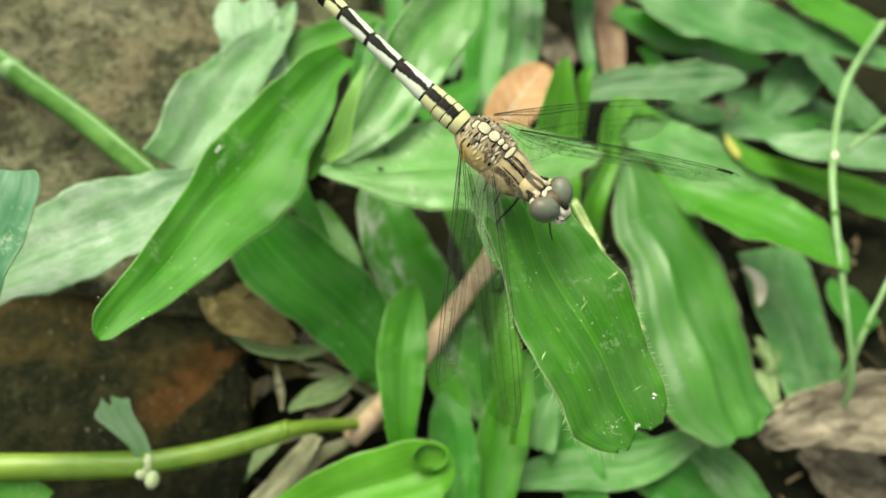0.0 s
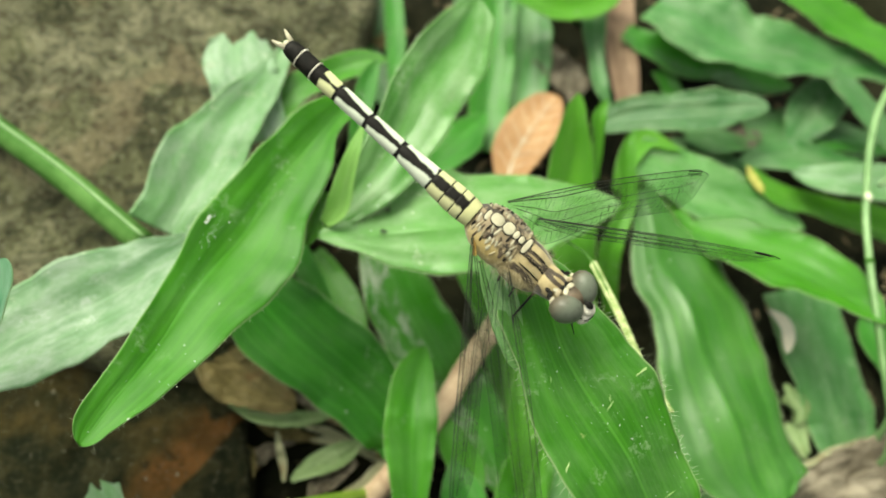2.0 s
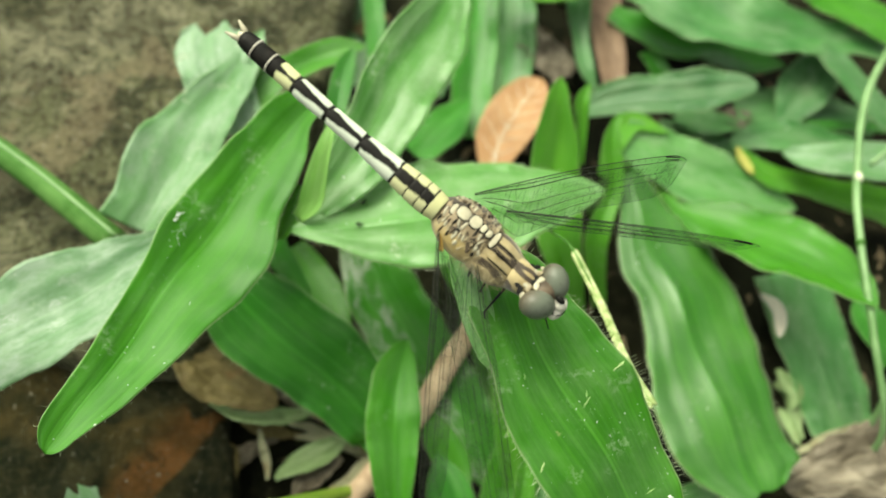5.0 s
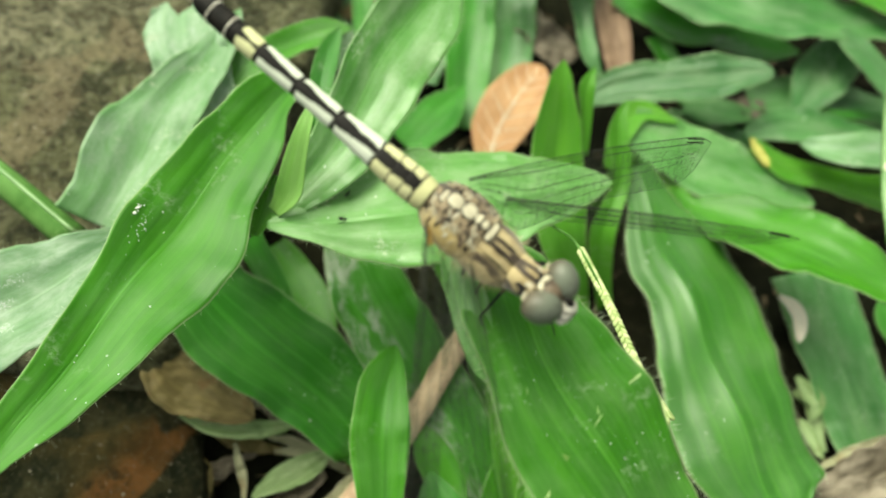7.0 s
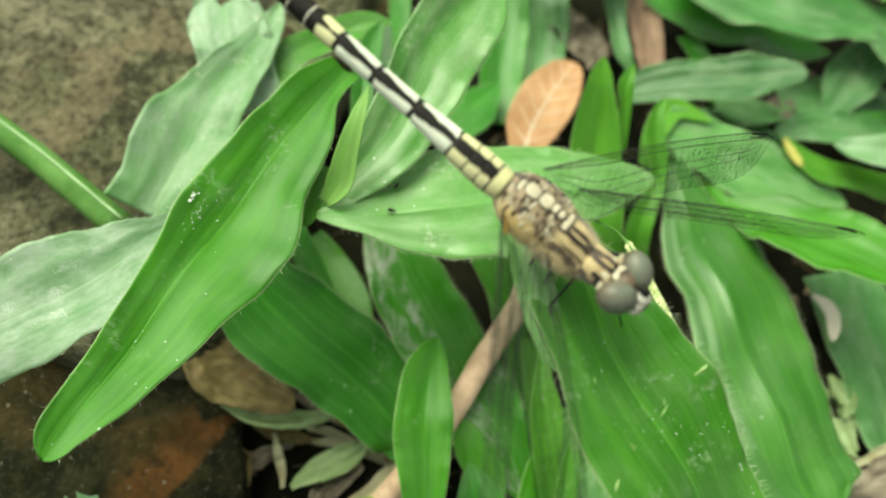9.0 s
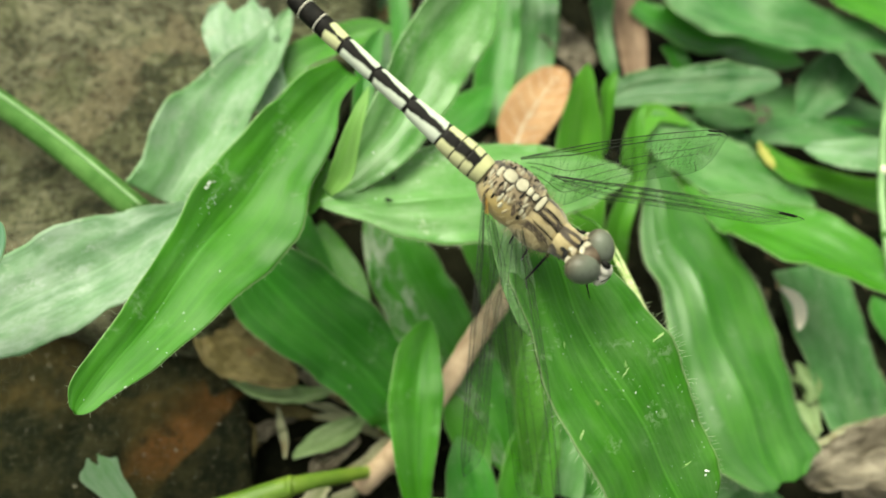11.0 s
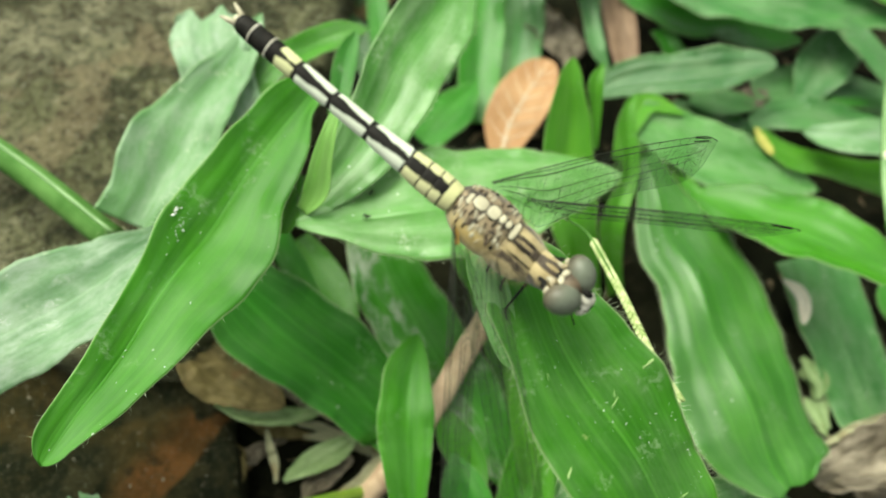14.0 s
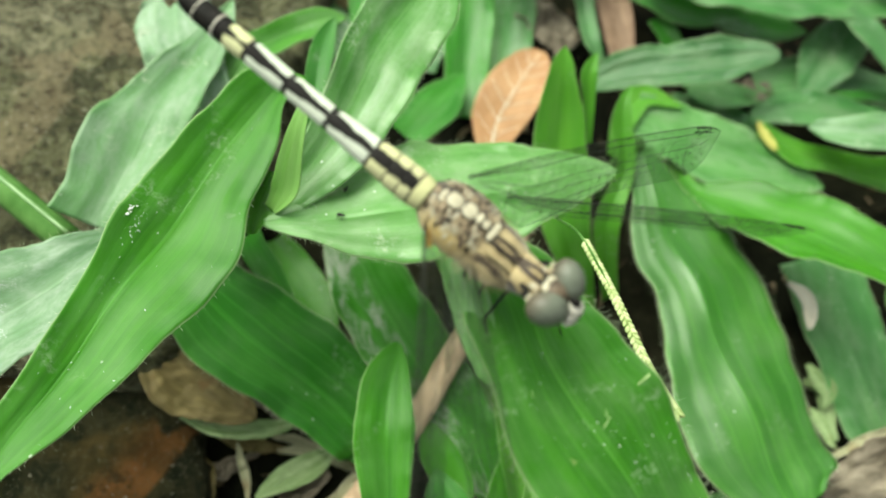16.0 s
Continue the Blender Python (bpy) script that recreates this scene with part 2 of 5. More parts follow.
def stone_material():
    """Grey-brown stone: olive moss, dark hollows, tan flakes and pale grains."""
    k = Nodes("weathered_stone")
    obj = k.coords("Object")
    big, mid = k.noise(obj, 48.0, 5, 0.6, 0.6), k.noise(obj, 210.0, 8, 0.72, 0.4)
    small, tiny = k.noise(obj, 1000.0, 6, 0.75), k.noise(obj, 3200.0, 4, 0.75)
    col = k.mix(k.ramp(mid, 0.38, 0.62), (0.090, 0.088, 0.046), (0.31, 0.295, 0.185))
    moss = k.math("MULTIPLY", k.ramp(k.math("ADD", k.math("MULTIPLY", big, 0.6), k.math("MULTIPLY", k.noise(obj, 130.0, 5, 0.6, 0.5), 0.4)), 0.43, 0.56), 0.75)
    col = k.mix(moss, col, k.mix(k.ramp(mid, 0.42, 0.60), (0.040, 0.046, 0.018), (0.17, 0.175, 0.080)))
    flake = k.ramp(k.noise(k.scaled(obj, (1, 1, 0.5)), 75.0, 4, 0.55, 0.5), 0.60, 0.66)
    col = k.mix(k.math("MULTIPLY", flake, 0.5), col, (0.31, 0.25, 0.15))
    rust = k.ramp(k.noise(obj, 60.0, 3, 0.5, 0.3), 0.62, 0.70)
    col = k.mix(k.math("MULTIPLY", rust, 0.25), col, (0.20, 0.10, 0.05))
    col = k.mix(k.math("MULTIPLY", k.ramp(small, 0.50, 0.40), 0.7), col, (0.022, 0.020, 0.011))
    col = k.mix(k.math("MULTIPLY", k.ramp(small, 0.58, 0.66), 0.6), col, (0.44, 0.41, 0.31))
    col = k.mix(k.math("MULTIPLY", k.ramp(tiny, 0.60, 0.65), 0.6), col, (0.50, 0.48, 0.38))
    pit = k.ramp(k.noise(obj, 120.0, 6, 0.7, 0.8), 0.40, 0.32)
    col = k.mix(k.math("MULTIPLY", pit, 0.55), col, (0.020, 0.019, 0.010))
    normal = k.bump(k.math("ADD", mid, k.math("ADD", k.math("MULTIPLY", small, 0.6), k.math("MULTIPLY", tiny, 0.3))), 1.0, 0.0022)
    return k.done(k.surface(col, 0.85, normal, Specular_IOR_Level=0.15))


def brick_material():
    """Black-green dirt, with painted shade near a blade tip, over red clay, which shows in one worn patch."""
    k = Nodes("old_brick")
    obj = k.coords("Object")
    x, y, _ = k.split(obj)
    big, mid = k.noise(obj, 60.0, 5, 0.65, 0.8), k.noise(obj, 240.0, 8, 0.75)
    small, tiny = k.noise(obj, 1200.0, 6, 0.8), k.noise(obj, 3400.0, 4, 0.8)
    wob = k.math("MULTIPLY", k.math("SUBTRACT", big, 0.5), 0.014)
    broken = k.math("ADD", k.math("MULTIPLY", wob, 0.35), k.math("SUBTRACT", k.math("MULTIPLY", k.math("SUBTRACT", x, 0.0192), 0.743), k.math("MULTIPLY", k.math("SUBTRACT", y, 0.0010), 0.67)))
    # Upper band: moss, plus painted shade of the gap under a blade tip.
    moss_shade = k.math("ADD", k.math("SUBTRACT", y, k.math("MULTIPLY", x, 0.12)), wob)
    clay = k.mix(k.ramp(mid, 0.36, 0.62), (0.036, 0.034, 0.010), (0.088, 0.064, 0.020))
    orange = k.math("MULTIPLY", k.ramp(k.math("ADD", broken, wob), -0.0085, -0.0025), k.ramp(k.math("ADD", y, wob), -0.003, 0.002))
    clay = k.mix(k.math("MULTIPLY", orange, 0.9), clay, k.mix(k.ramp(mid, 0.38, 0.6), (0.12, 0.060, 0.017), (0.24, 0.108, 0.031)))
    left = k.ramp(k.math("ADD", x, wob), 0.0135, 0.0080)
    left = k.math("MULTIPLY", left, k.math("SUBTRACT", 1.0, k.math("MULTIPLY", k.ramp(k.math("ADD", y, wob), 0.004, 0.0075), 0.75)))
    worn = k.math("MAXIMUM", left, k.math("MAXIMUM", k.ramp(broken, -0.0007, 0.0007), k.math("MULTIPLY", k.ramp(moss_shade, 0.0045, 0.0068), k.ramp(x, 0.004, 0.008))))
    grime_shade = k.mix(k.ramp(mid, 0.42, 0.62), (0.012, 0.015, 0.005), (0.050, 0.046, 0.018))
    col = k.mix(k.ramp(worn, 0.1, 0.9), clay, grime_shade)
    col = k.mix(k.math("MULTIPLY", k.ramp(k.noise(obj, 130.0, 8, 0.78), 0.51, 0.60), 0.7), col, (0.020, 0.022, 0.009))
    col = k.mix(k.math("MULTIPLY", k.ramp(small, 0.56, 0.62), 0.35), col, (0.13, 0.12, 0.065))
    col = k.mix(k.math("MULTIPLY", k.ramp(tiny, 0.63, 0.66), 0.7), col, (0.36, 0.34, 0.25))
    normal = k.bump(k.math("ADD", mid, k.math("ADD", k.math("MULTIPLY", small, 0.7), k.math("MULTIPLY", tiny, 0.3))), 1.0, 0.0018)
    return k.done(k.surface(col, 0.85, normal, Specular_IOR_Level=0.12))


def litter_material():
    k = Nodes("leaf_litter")
    isl = k.tree.nodes.new("ShaderNodeNewGeometry").outputs["Random Per Island"]
    obj = k.coords("Object")
    n = k.noise(obj, 900.0, 4)
    col = k.mix(k.math("POWER", isl, 1.7), (0.028, 0.020, 0.010), (0.38, 0.29, 0.18))
    col = k.mix(k.ramp(n, 0.4, 0.7), col, (0.030, 0.024, 0.014))
    return k.done(k.surface(col, 0.75, k.bump(n, 0.5, 0.0003), Specular_IOR_Level=0.1))


def abdomen_material(name, side, stripe, lead, tail_band):
    """UV x: round the segment from -1 to 1 with the back at 0; UV y: 0 at the front ring, 1 at the rear ring."""
    k = Nodes(name)
    x, y, _ = k.split(k.coords("UV"))
    obj = k.coords("Object")
    wob = k.math("MULTIPLY", k.math("SUBTRACT", k.noise(obj, 1300.0, 5, 0.65), 0.5), 0.17)
    ax = k.math("ADD", k.math("ABSOLUTE", x), wob)
    width = k.math("ADD", stripe, k.math("MULTIPLY", k.ramp(y, 0.2, 0.95), lead))
    black = k.math("SUBTRACT", 1.0, k.ramp(ax, k.math("SUBTRACT", width, 0.03), k.math("ADD", width, 0.03)))
    yy = k.math("ADD", y, wob)
    ring = k.ramp(yy, 1.0 - tail_band - 0.03, 1.0 - tail_band + 0.03)
    front = k.math("SUBTRACT", 1.0, k.ramp(yy, 0.02, 0.06))
    flank = k.ramp(ax, 0.66, 0.78)
    streak = k.math("MULTIPLY", flank, k.ramp(k.noise(obj, 700.0, 3), 0.42, 0.56))
    mark = k.math("MAXIMUM", k.math("MAXIMUM", black, ring), k.math("MAXIMUM", front, streak))
    tone = k.mix(k.noise(obj, 900.0, 3), tuple(0.8 * c for c in side), side)
    col = k.mix(mark, tone, (0.008, 0.007, 0.006))
    normal = k.bump(k.noise(obj, 4000.0, 3), 0.25, 0.00005)
    return k.done(k.surface(col, 0.55, normal, Specular_IOR_Level=0.12))


def thorax_material():
    """Tan flanks with fine dark seams, brown stripes towards the head."""
    k = Nodes("thorax_hide")
    obj = k.coords("Object")
    x, y, z = k.split(obj)
    n = k.noise(obj, 500.0, 5, 0.6)
    col = k.mix(k.ramp(n, 0.35, 0.7), (0.25, 0.19, 0.090), (0.40, 0.32, 0.17))
    ay = k.math("ADD", k.math("ABSOLUTE", y), k.math("MULTIPLY", k.math("SUBTRACT", n, 0.5), 0.0006))
    bars = k.math("SINE", k.math("MULTIPLY", ay, 6.2832 / 0.00105))
    front = k.ramp(x, 0.0036, 0.0046)
    stripes = k.math("MULTIPLY", k.math("MULTIPLY", k.ramp(bars, 0.25, 0.6), front), k.ramp(k.noise(obj, 350.0, 2), 0.36, 0.5))
    col = k.mix(stripes, col, (0.035, 0.022, 0.012))
    back = k.math("MULTIPLY", k.math("SUBTRACT", 1.0, front), k.ramp(k.math("ADD", z, k.math("MULTIPLY", y, 0.5)), 0.0000, 0.0007))
    blot = k.noise(k.scaled(obj, (0.7, 1.0, 1.0)), 1450.0, 4, 0.6, 0.5)
    col = k.mix(k.math("MULTIPLY", back, 0.7), col, (0.17, 0.125, 0.085))
    col = k.mix(k.math("MULTIPLY", back, k.ramp(blot, 0.48, 0.56)), col, (0.030, 0.021, 0.014))
    amber = k.math("MULTIPLY", k.ramp(y, -0.0010, -0.0016), k.ramp(x, 0.0042, 0.0024))
    col = k.mix(k.math("MULTIPLY", amber, 0.6), col, (0.44, 0.31, 0.08))
    normal = k.bump(k.noise(obj, 3500.0, 4), 0.5, 0.00008)
    return k.done(k.surface(col, 0.6, normal, Specular_IOR_Level=0.3, Sheen_Weight=0.3))


def eye_material():
    """Grey-green facets, brown towards the nape and paler towards the face."""
    k = Nodes("compound_eye")
    obj = k.coords("Object")
    x, _, z = k.split(obj)
    n = k.noise(obj, 420.0, 4)
    soft = k.math("MULTIPLY", k.math("SUBTRACT", n, 0.5), 0.0014)
    col = k.mix(k.ramp(k.math("ADD", z, soft), -0.0006, 0.0010), (0.30, 0.30, 0.19), (0.105, 0.118, 0.088))
    col = k.mix(k.math("MULTIPLY", k.ramp(k.math("ADD", x, soft), 0.0094, 0.0080), 0.75), col, (0.085, 0.055, 0.038))
    col = k.mix(k.math("MULTIPLY", k.ramp(k.math("ADD", x, soft), 0.0102, 0.0110), 0.5), col, (0.15, 0.165, 0.12))
    col = k.mix(k.math("MULTIPLY", k.ramp(k.noise(obj, 1500.0, 4, 0.7), 0.50, 0.66), 0.45), col, (0.03, 0.026, 0.018))
    normal = k.bump(k.cells(obj, 9000.0), 0.2, 0.00002)
    return k.done(k.surface(col, 0.42, normal, Specular_IOR_Level=0.35))


def wing_material():
    k = Nodes("wing_membrane")
    obj = k.coords("Object")
    clear = k.tree.nodes.new("ShaderNodeBsdfTransparent")
    clear.inputs["Color"].default_value = (0.89, 0.92, 0.89, 1)
    gloss = k.tree.nodes.new("ShaderNodeBsdfGlossy")
    gloss.inputs["Roughness"].default_value = 0.22
    gloss.inputs["Color"].default_value = (0.8, 0.85, 0.8, 1)
    k.link(k.bump(k.noise(obj, 900.0, 3), 0.4, 0.0002), gloss.inputs["Normal"])
    return k.done(k.blend(0.09, clear.outputs[0], gloss.outputs[0]))


STEM = plain_material("green_stem", (0.036, 0.105, 0.016), (0.085, 0.185, 0.045), 180.0, 0.75, 0.4, Specular_IOR_Level=0.15)
CULM = plain_material("pale_culm", (0.12, 0.23, 0.08), (0.20, 0.33, 0.14), 200.0, 0.45, 0.3)
RUNNER = plain_material("yellow_green_runner", (0.095, 0.195, 0.014), (0.20, 0.30, 0.035), 150.0, 0.42, 0.2)
SHEATH = plain_material("pale_sheath", (0.36, 0.42, 0.24), (0.58, 0.60, 0.44), 300.0, 0.55, 0.4)
HAIR = plain_material("pale_hair", (0.45, 0.55, 0.30), (0.62, 0.70, 0.48), 500.0, 0.5, 0.0)
FUZZ = plain_material("tan_fuzz", (0.34, 0.27, 0.14), (0.50, 0.42, 0.26), 500.0, 0.6, 0.0)
RIB = plain_material("leaf_rib", (0.04, 0.18, 0.012), (0.08, 0.27, 0.025), 300.0, 0.45, 0.2)
DUST = plain_material("white_dust", (0.46, 0.52, 0.44), (0.64, 0.68, 0.60), 600.0, 0.7, 0.3)
SCAR = plain_material("pale_scar", (0.15, 0.30, 0.07), (0.30, 0.43, 0.16), 600.0, 0.6, 0.3)
TWIG = plain_material("dry_twig", (0.40, 0.27, 0.17), (0.62, 0.45, 0.31), 260.0, 0.7, 0.5, 0.0002)
VEIN = plain_material("wing_vein", (0.012, 0.014, 0.010), (0.035, 0.036, 0.028), 800.0, 0.5, 0.0, Specular_IOR_Level=0.2)
LEG = plain_material("black_leg", (0.008, 0.007, 0.006), (0.03, 0.026, 0.02), 900.0, 0.5, 0.4, Specular_IOR_Level=0.2)
CREAM = plain_material("cream_plate", (0.34, 0.31, 0.22), (0.47, 0.43, 0.31), 700.0, 0.5, 0.4)
DARK = plain_material("dark_plate", (0.005, 0.005, 0.004), (0.014, 0.012, 0.010), 900.0, 0.55, 0.4, Specular_IOR_Level=0.12)
BROWN = plain_material("brown_plate", (0.050, 0.036, 0.024), (0.12, 0.088, 0.060), 900.0, 0.55, 0.4, Specular_IOR_Level=0.2)
FACE = plain_material("pale_face", (0.42, 0.39, 0.32), (0.62, 0.59, 0.51), 800.0, 0.4, 0.3)
AMBER = plain_material("amber_wing_base", (0.30, 0.17, 0.03), (0.44, 0.28, 0.06), 600.0, 0.4, 0.2)
SOIL, STONE, BRICK, LITTER = soil_material(), stone_material(), brick_material(), litter_material()
SPIKE = plain_material("green_spikelet", (0.22, 0.30, 0.09), (0.48, 0.52, 0.27), 900.0, 0.5, 0.4)
KNOB = plain_material("tan_knob", (0.16, 0.12, 0.06), (0.40, 0.34, 0.22), 900.0, 0.5, 0.4)
GRIT = plain_material("pale_grit", (0.10, 0.085, 0.05), (0.42, 0.38, 0.28), 260.0, 0.8, 0.5)
THORAX, EYE, WING = thorax_material(), eye_material(), wing_material()
PLAIN_RING = abdomen_material("plain_cream_ring", (0.52, 0.51, 0.27), -0.10, 0.02, 0.12)
YELLOW_RING = abdomen_material("cream_ring", (0.54, 0.53, 0.30), 0.12, 0.02, 0.07)
WHITE_RING = abdomen_material("white_ring", (0.60, 0.64, 0.53), 0.09, 0.09, 0.08)
HALF_RING = abdomen_material("half_black_ring", (0.60, 0.60, 0.34), 0.05, 0.06, 0.36)


# ---- shape helpers ----
def mesh_ob(name, verts, faces, material, parent=None, label="", uvs=None, smooth=True):
    me = bpy.data.meshes.new(name)
    me.from_pydata([tuple(v) for v in verts], [], faces)
    if uvs is not None:
        layer = me.uv_layers.new(name="UVMap")
        idx = np.zeros(len(me.loops), dtype=np.int32)
        me.loops.foreach_get("vertex_index", idx)
        layer.data.foreach_set("uv", np.asarray(uvs, dtype=np.float32)[idx].ravel())
    if smooth:
        me.polygons.foreach_set("use_smooth", [True] * len(me.polygons))
    me.materials.append(material)
    me.update()
    ob = new(name, me)
    if parent is not None:
        ob.parent = parent
    if label:
        ob["label"] = label
    return ob


def thing(name, label, category, at=(0, 0, 0), group=""):
    ob = new(name)
    ob.empty_display_size = 0.002
    ob.location = at
    return tagged(ob, label, category, group)


def spline(points, n):
    """A smooth line through the points (any number of columns), n samples."""
    p = np.asarray(points, float)
    k = len(p)
    t = np.linspace(0, k - 1, n)
    i = np.clip(t.astype(int), 0, k - 2)
    u = (t - i)[:, None]
    ext = np.vstack([2 * p[0] - p[1], p, 2 * p[-1] - p[-2]])
    a, b, c, d = ext[i], ext[i + 1], ext[i + 2], ext[i + 3]
    return 0.5 * (2 * b + (c - a) * u + (2 * a - 5 * b + 4 * c - d) * u**2 + (3 * b - a - 3 * c + d) * u**3)


def unit(v):
    return v / np.maximum(np.linalg.norm(v, axis=-1, keepdims=True), 1e-12)


def tube_data(path, radii, sides=8):
    """Verts and faces of a closed tube along a path, in the path's units."""
    p = np.asarray(path, float)
    r = np.broadcast_to(np.asarray(radii, float), (len(p),))
    tang = unit(np.gradient(p, axis=0))
    ref = np.array([0, 0, 1.0]) if abs(tang[:, 2]).mean() < 0.8 else np.array([1.0, 0, 0])
    a = unit(np.cross(tang, ref))
    b = np.cross(tang, a)
    ang = np.linspace(0, 2 * math.pi, sides, endpoint=False)
    ring = p[:, None] + r[:, None, None] * (np.cos(ang)[None, :, None] * a[:, None] + np.sin(ang)[None, :, None] * b[:, None])
    verts = ring.reshape(-1, 3)
    faces = []
    for i in range(len(p) - 1):
        for j in range(sides):
            q = (j + 1) % sides
            faces.append((i * sides + j, i * sides + q, (i + 1) * sides + q, (i + 1) * sides + j))
    faces.append(tuple(range(sides - 1, -1, -1)))
    faces.append(tuple((len(p) - 1) * sides + j for j in range(sides)))
    return verts, faces


def joined(pieces):
    verts, faces, off = [], [], 0
    for v, f in pieces:
        verts.append(np.asarray(v))
        faces += [tuple(i + off for i in q) for q in f]
        off += len(v)
    return np.vstack(verts), faces


def tube(name, points, radius, material, parent=None, label="", n=24, sides=10, taper=1.0, knots=0.0, seed=0):
    path = spline(points, n)
    rng = np.random.RandomState(seed)
    r = radius * np.linspace(1, taper, n) * (1 + knots * (rng.rand(n) - 0.5))
    v, f = tube_data(path, r, sides)
    return mesh_ob(name, v * MM, f, material, parent, label)


def ellipsoid(center, axes, nu=20, nv=14, turn=None):
    """Verts and faces of an ellipsoid."""
    verts, faces = [], []
    for i in range(nv + 1):
        th = math.pi * i / nv
        for j in range(nu):
            ph = 2 * math.pi * j / nu
            verts.append((math.cos(th) * axes[0], math.sin(th) * math.cos(ph) * axes[1], math.sin(th) * math.sin(ph) * axes[2]))
    for i in range(nv):
        for j in range(nu):
            q = (j + 1) % nu
            faces.append((i * nu + j, (i + 1) * nu + j, (i + 1) * nu + q, i * nu + q))
    v = np.array(verts)
    if turn is not None:
        v = v @ np.array(turn.to_matrix()).T
    return v + np.array(center), faces


# ---- blades ----
def blade_frame(stations, n, roll=0.0, tip=0.5):
    """Spine, half widths to the left and right, side, normal and tangent vectors of a blade, in millimetres."""
    st = np.asarray(stations, float)
    if st.shape[1] == 4:
        st = np.c_[st, st[:, 3]]
    s = spline(st, n)
    k = len(st)
    t = np.linspace(0, k - 1, n)
    widths = []
    for col in (3, 4):
        w = 0.3 * np.interp(t, range(k), st[:, col]) + 0.7 * np.maximum(s[:, col], 0.0)
        if st[-1, col] == 0:
            last = t > k - 2
            u = t[last] - (k - 2)
            w[last] = st[-2, col] * np.maximum(1 - u**1.7, 0) ** tip * (1 - 0.25 * u)
        widths.append(w)
    tang = unit(np.gradient(s[:, :3], axis=0))
    up = np.tile([0, 0, 1.0], (n, 1))
    if roll:
        c, q = math.cos(radians(roll)), math.sin(radians(roll))
        up = up * c + np.cross(tang, up) * q + tang * (tang * up).sum(1, keepdims=True) * (1 - c)
    side = unit(np.cross(up, tang))
    return s[:, :3], widths[0], widths[1], side, np.cross(tang, side), tang


ROWS, COLS = 64, 27


def blade(parent, kind, stations, roll=0.0, fold=0.2, wave=0.4, hairs=0.0, ragged=0.0, pleat=0.011, tip=0.8, seed=0, label=""):
    """One grass blade from base to tip: stations are x, y, z, half width (to the left, to the right) in millimetres.
    The midrib is a sharp crease; each half carries lengthwise pleats and a gently waved margin."""
    rng = np.random.RandomState(seed)
    n, m, thick = ROWS, COLS, 0.14
    c, wl, wr, side, nor, tang = blade_frame(stations, n, roll, tip)
    along = np.r_[0, np.cumsum(np.linalg.norm(np.diff(c, axis=0), axis=1))]
    u = np.linspace(-1, 1, m)
    ph = rng.rand(8) * 6.28
    left = np.sin(along * 0.55 + ph[0]) + 0.5 * np.sin(along * 1.25 + ph[1]) + 0.22 * np.sin(along * 3.1 + ph[6])
    right = np.sin(along * 0.6 + ph[2]) + 0.5 * np.sin(along * 1.15 + ph[3]) + 0.22 * np.sin(along * 2.8 + ph[7])
    sway = 0.03 * np.sin(along * 0.35 + ph[4])
    widest = max(wl.max(), wr.max())
    count = 2.0 if widest > 3 else 1.0
    rows = []
    for i in range(n):
        w = np.where(u < 0, wr[i], wl[i])
        e = np.where(u < 0, right[i], left[i])
        wi = w * (1 + 0.02 * np.where(u < 0, np.sin(along[i] * 1.1 + ph[5]), np.sin(along[i] * 0.9 + ph[0])))
        au = np.abs(u)
        lift = fold * w * (np.sqrt(au * au + 0.002) - 0.045) * (1 - 0.03 * au) + wave * 0.22 * np.minimum(w, 4.0) * e * au**2.2
        lift = lift + pleat * w * (np.cos(6.2832 * count * au + 0.5 * np.sin(along[i] * 0.15 + ph[1])) - 1.0) * (1 - au**6)
        lift = lift + 0.05 * w * np.sin(along[i] * 0.42 + ph[3] + 1.3 * u) * (1 - au)
        rows.append(c[i] + side[i] * ((u + sway[i] * (1 - u**2)) * wi)[:, None] + nor[i] * lift[:, None])
    top = np.array(rows)
    if ragged:
        cut = 0.75 * np.cos(u * 6.0 + 2.6) + 0.25 * np.sin(u * 13 + ph[2]) + 0.15 * np.sin(u * 31 + ph[4])
        for back in range(20):
            top[n - 1 - back] += tang[n - 1] * (ragged * (cut * (1 - back / 20) ** 1.5))[:, None]
    low = top - nor[:, None] * thick
    verts = np.concatenate([top.reshape(-1, 3), low.reshape(-1, 3)]) * MM
    uvs = [(0.5 + 0.5 * uu, a / 40.0 + seed * 0.37) for a in along for uu in u] * 2
    faces, o = [], n * m
    for i in range(n - 1):
        for j in range(m - 1):
            a = i * m + j
            faces.append((a, a + 1, a + m + 1, a + m))
            faces.append((o + a + m, o + a + m + 1, o + a + 1, o + a))
        a, b = i * m, i * m + m - 1
        faces.append((a, a + m, o + a + m, o + a))
        faces.append((o + b, o + b + m, b + m, b))
    for j in range(m - 1):
        faces.append((j + 1, j, o + j, o + j + 1))
        a = (n - 1) * m + j
        faces.append((a, a + 1, o + a + 1, o + a))
    ob = mesh_ob("leaf_blade", verts, faces, LEAF[kind], parent, label, uvs)
    mid = top[:, m // 2] - nor * 0.15
    reach = slice(0, int(n * 0.9))
    v, f = tube_data(mid[reach], np.linspace(0.12, 0.05, n)[reach] * min(1.0, widest / 3), 6)
    mesh_ob("midrib", v * MM, f, RIB, ob)
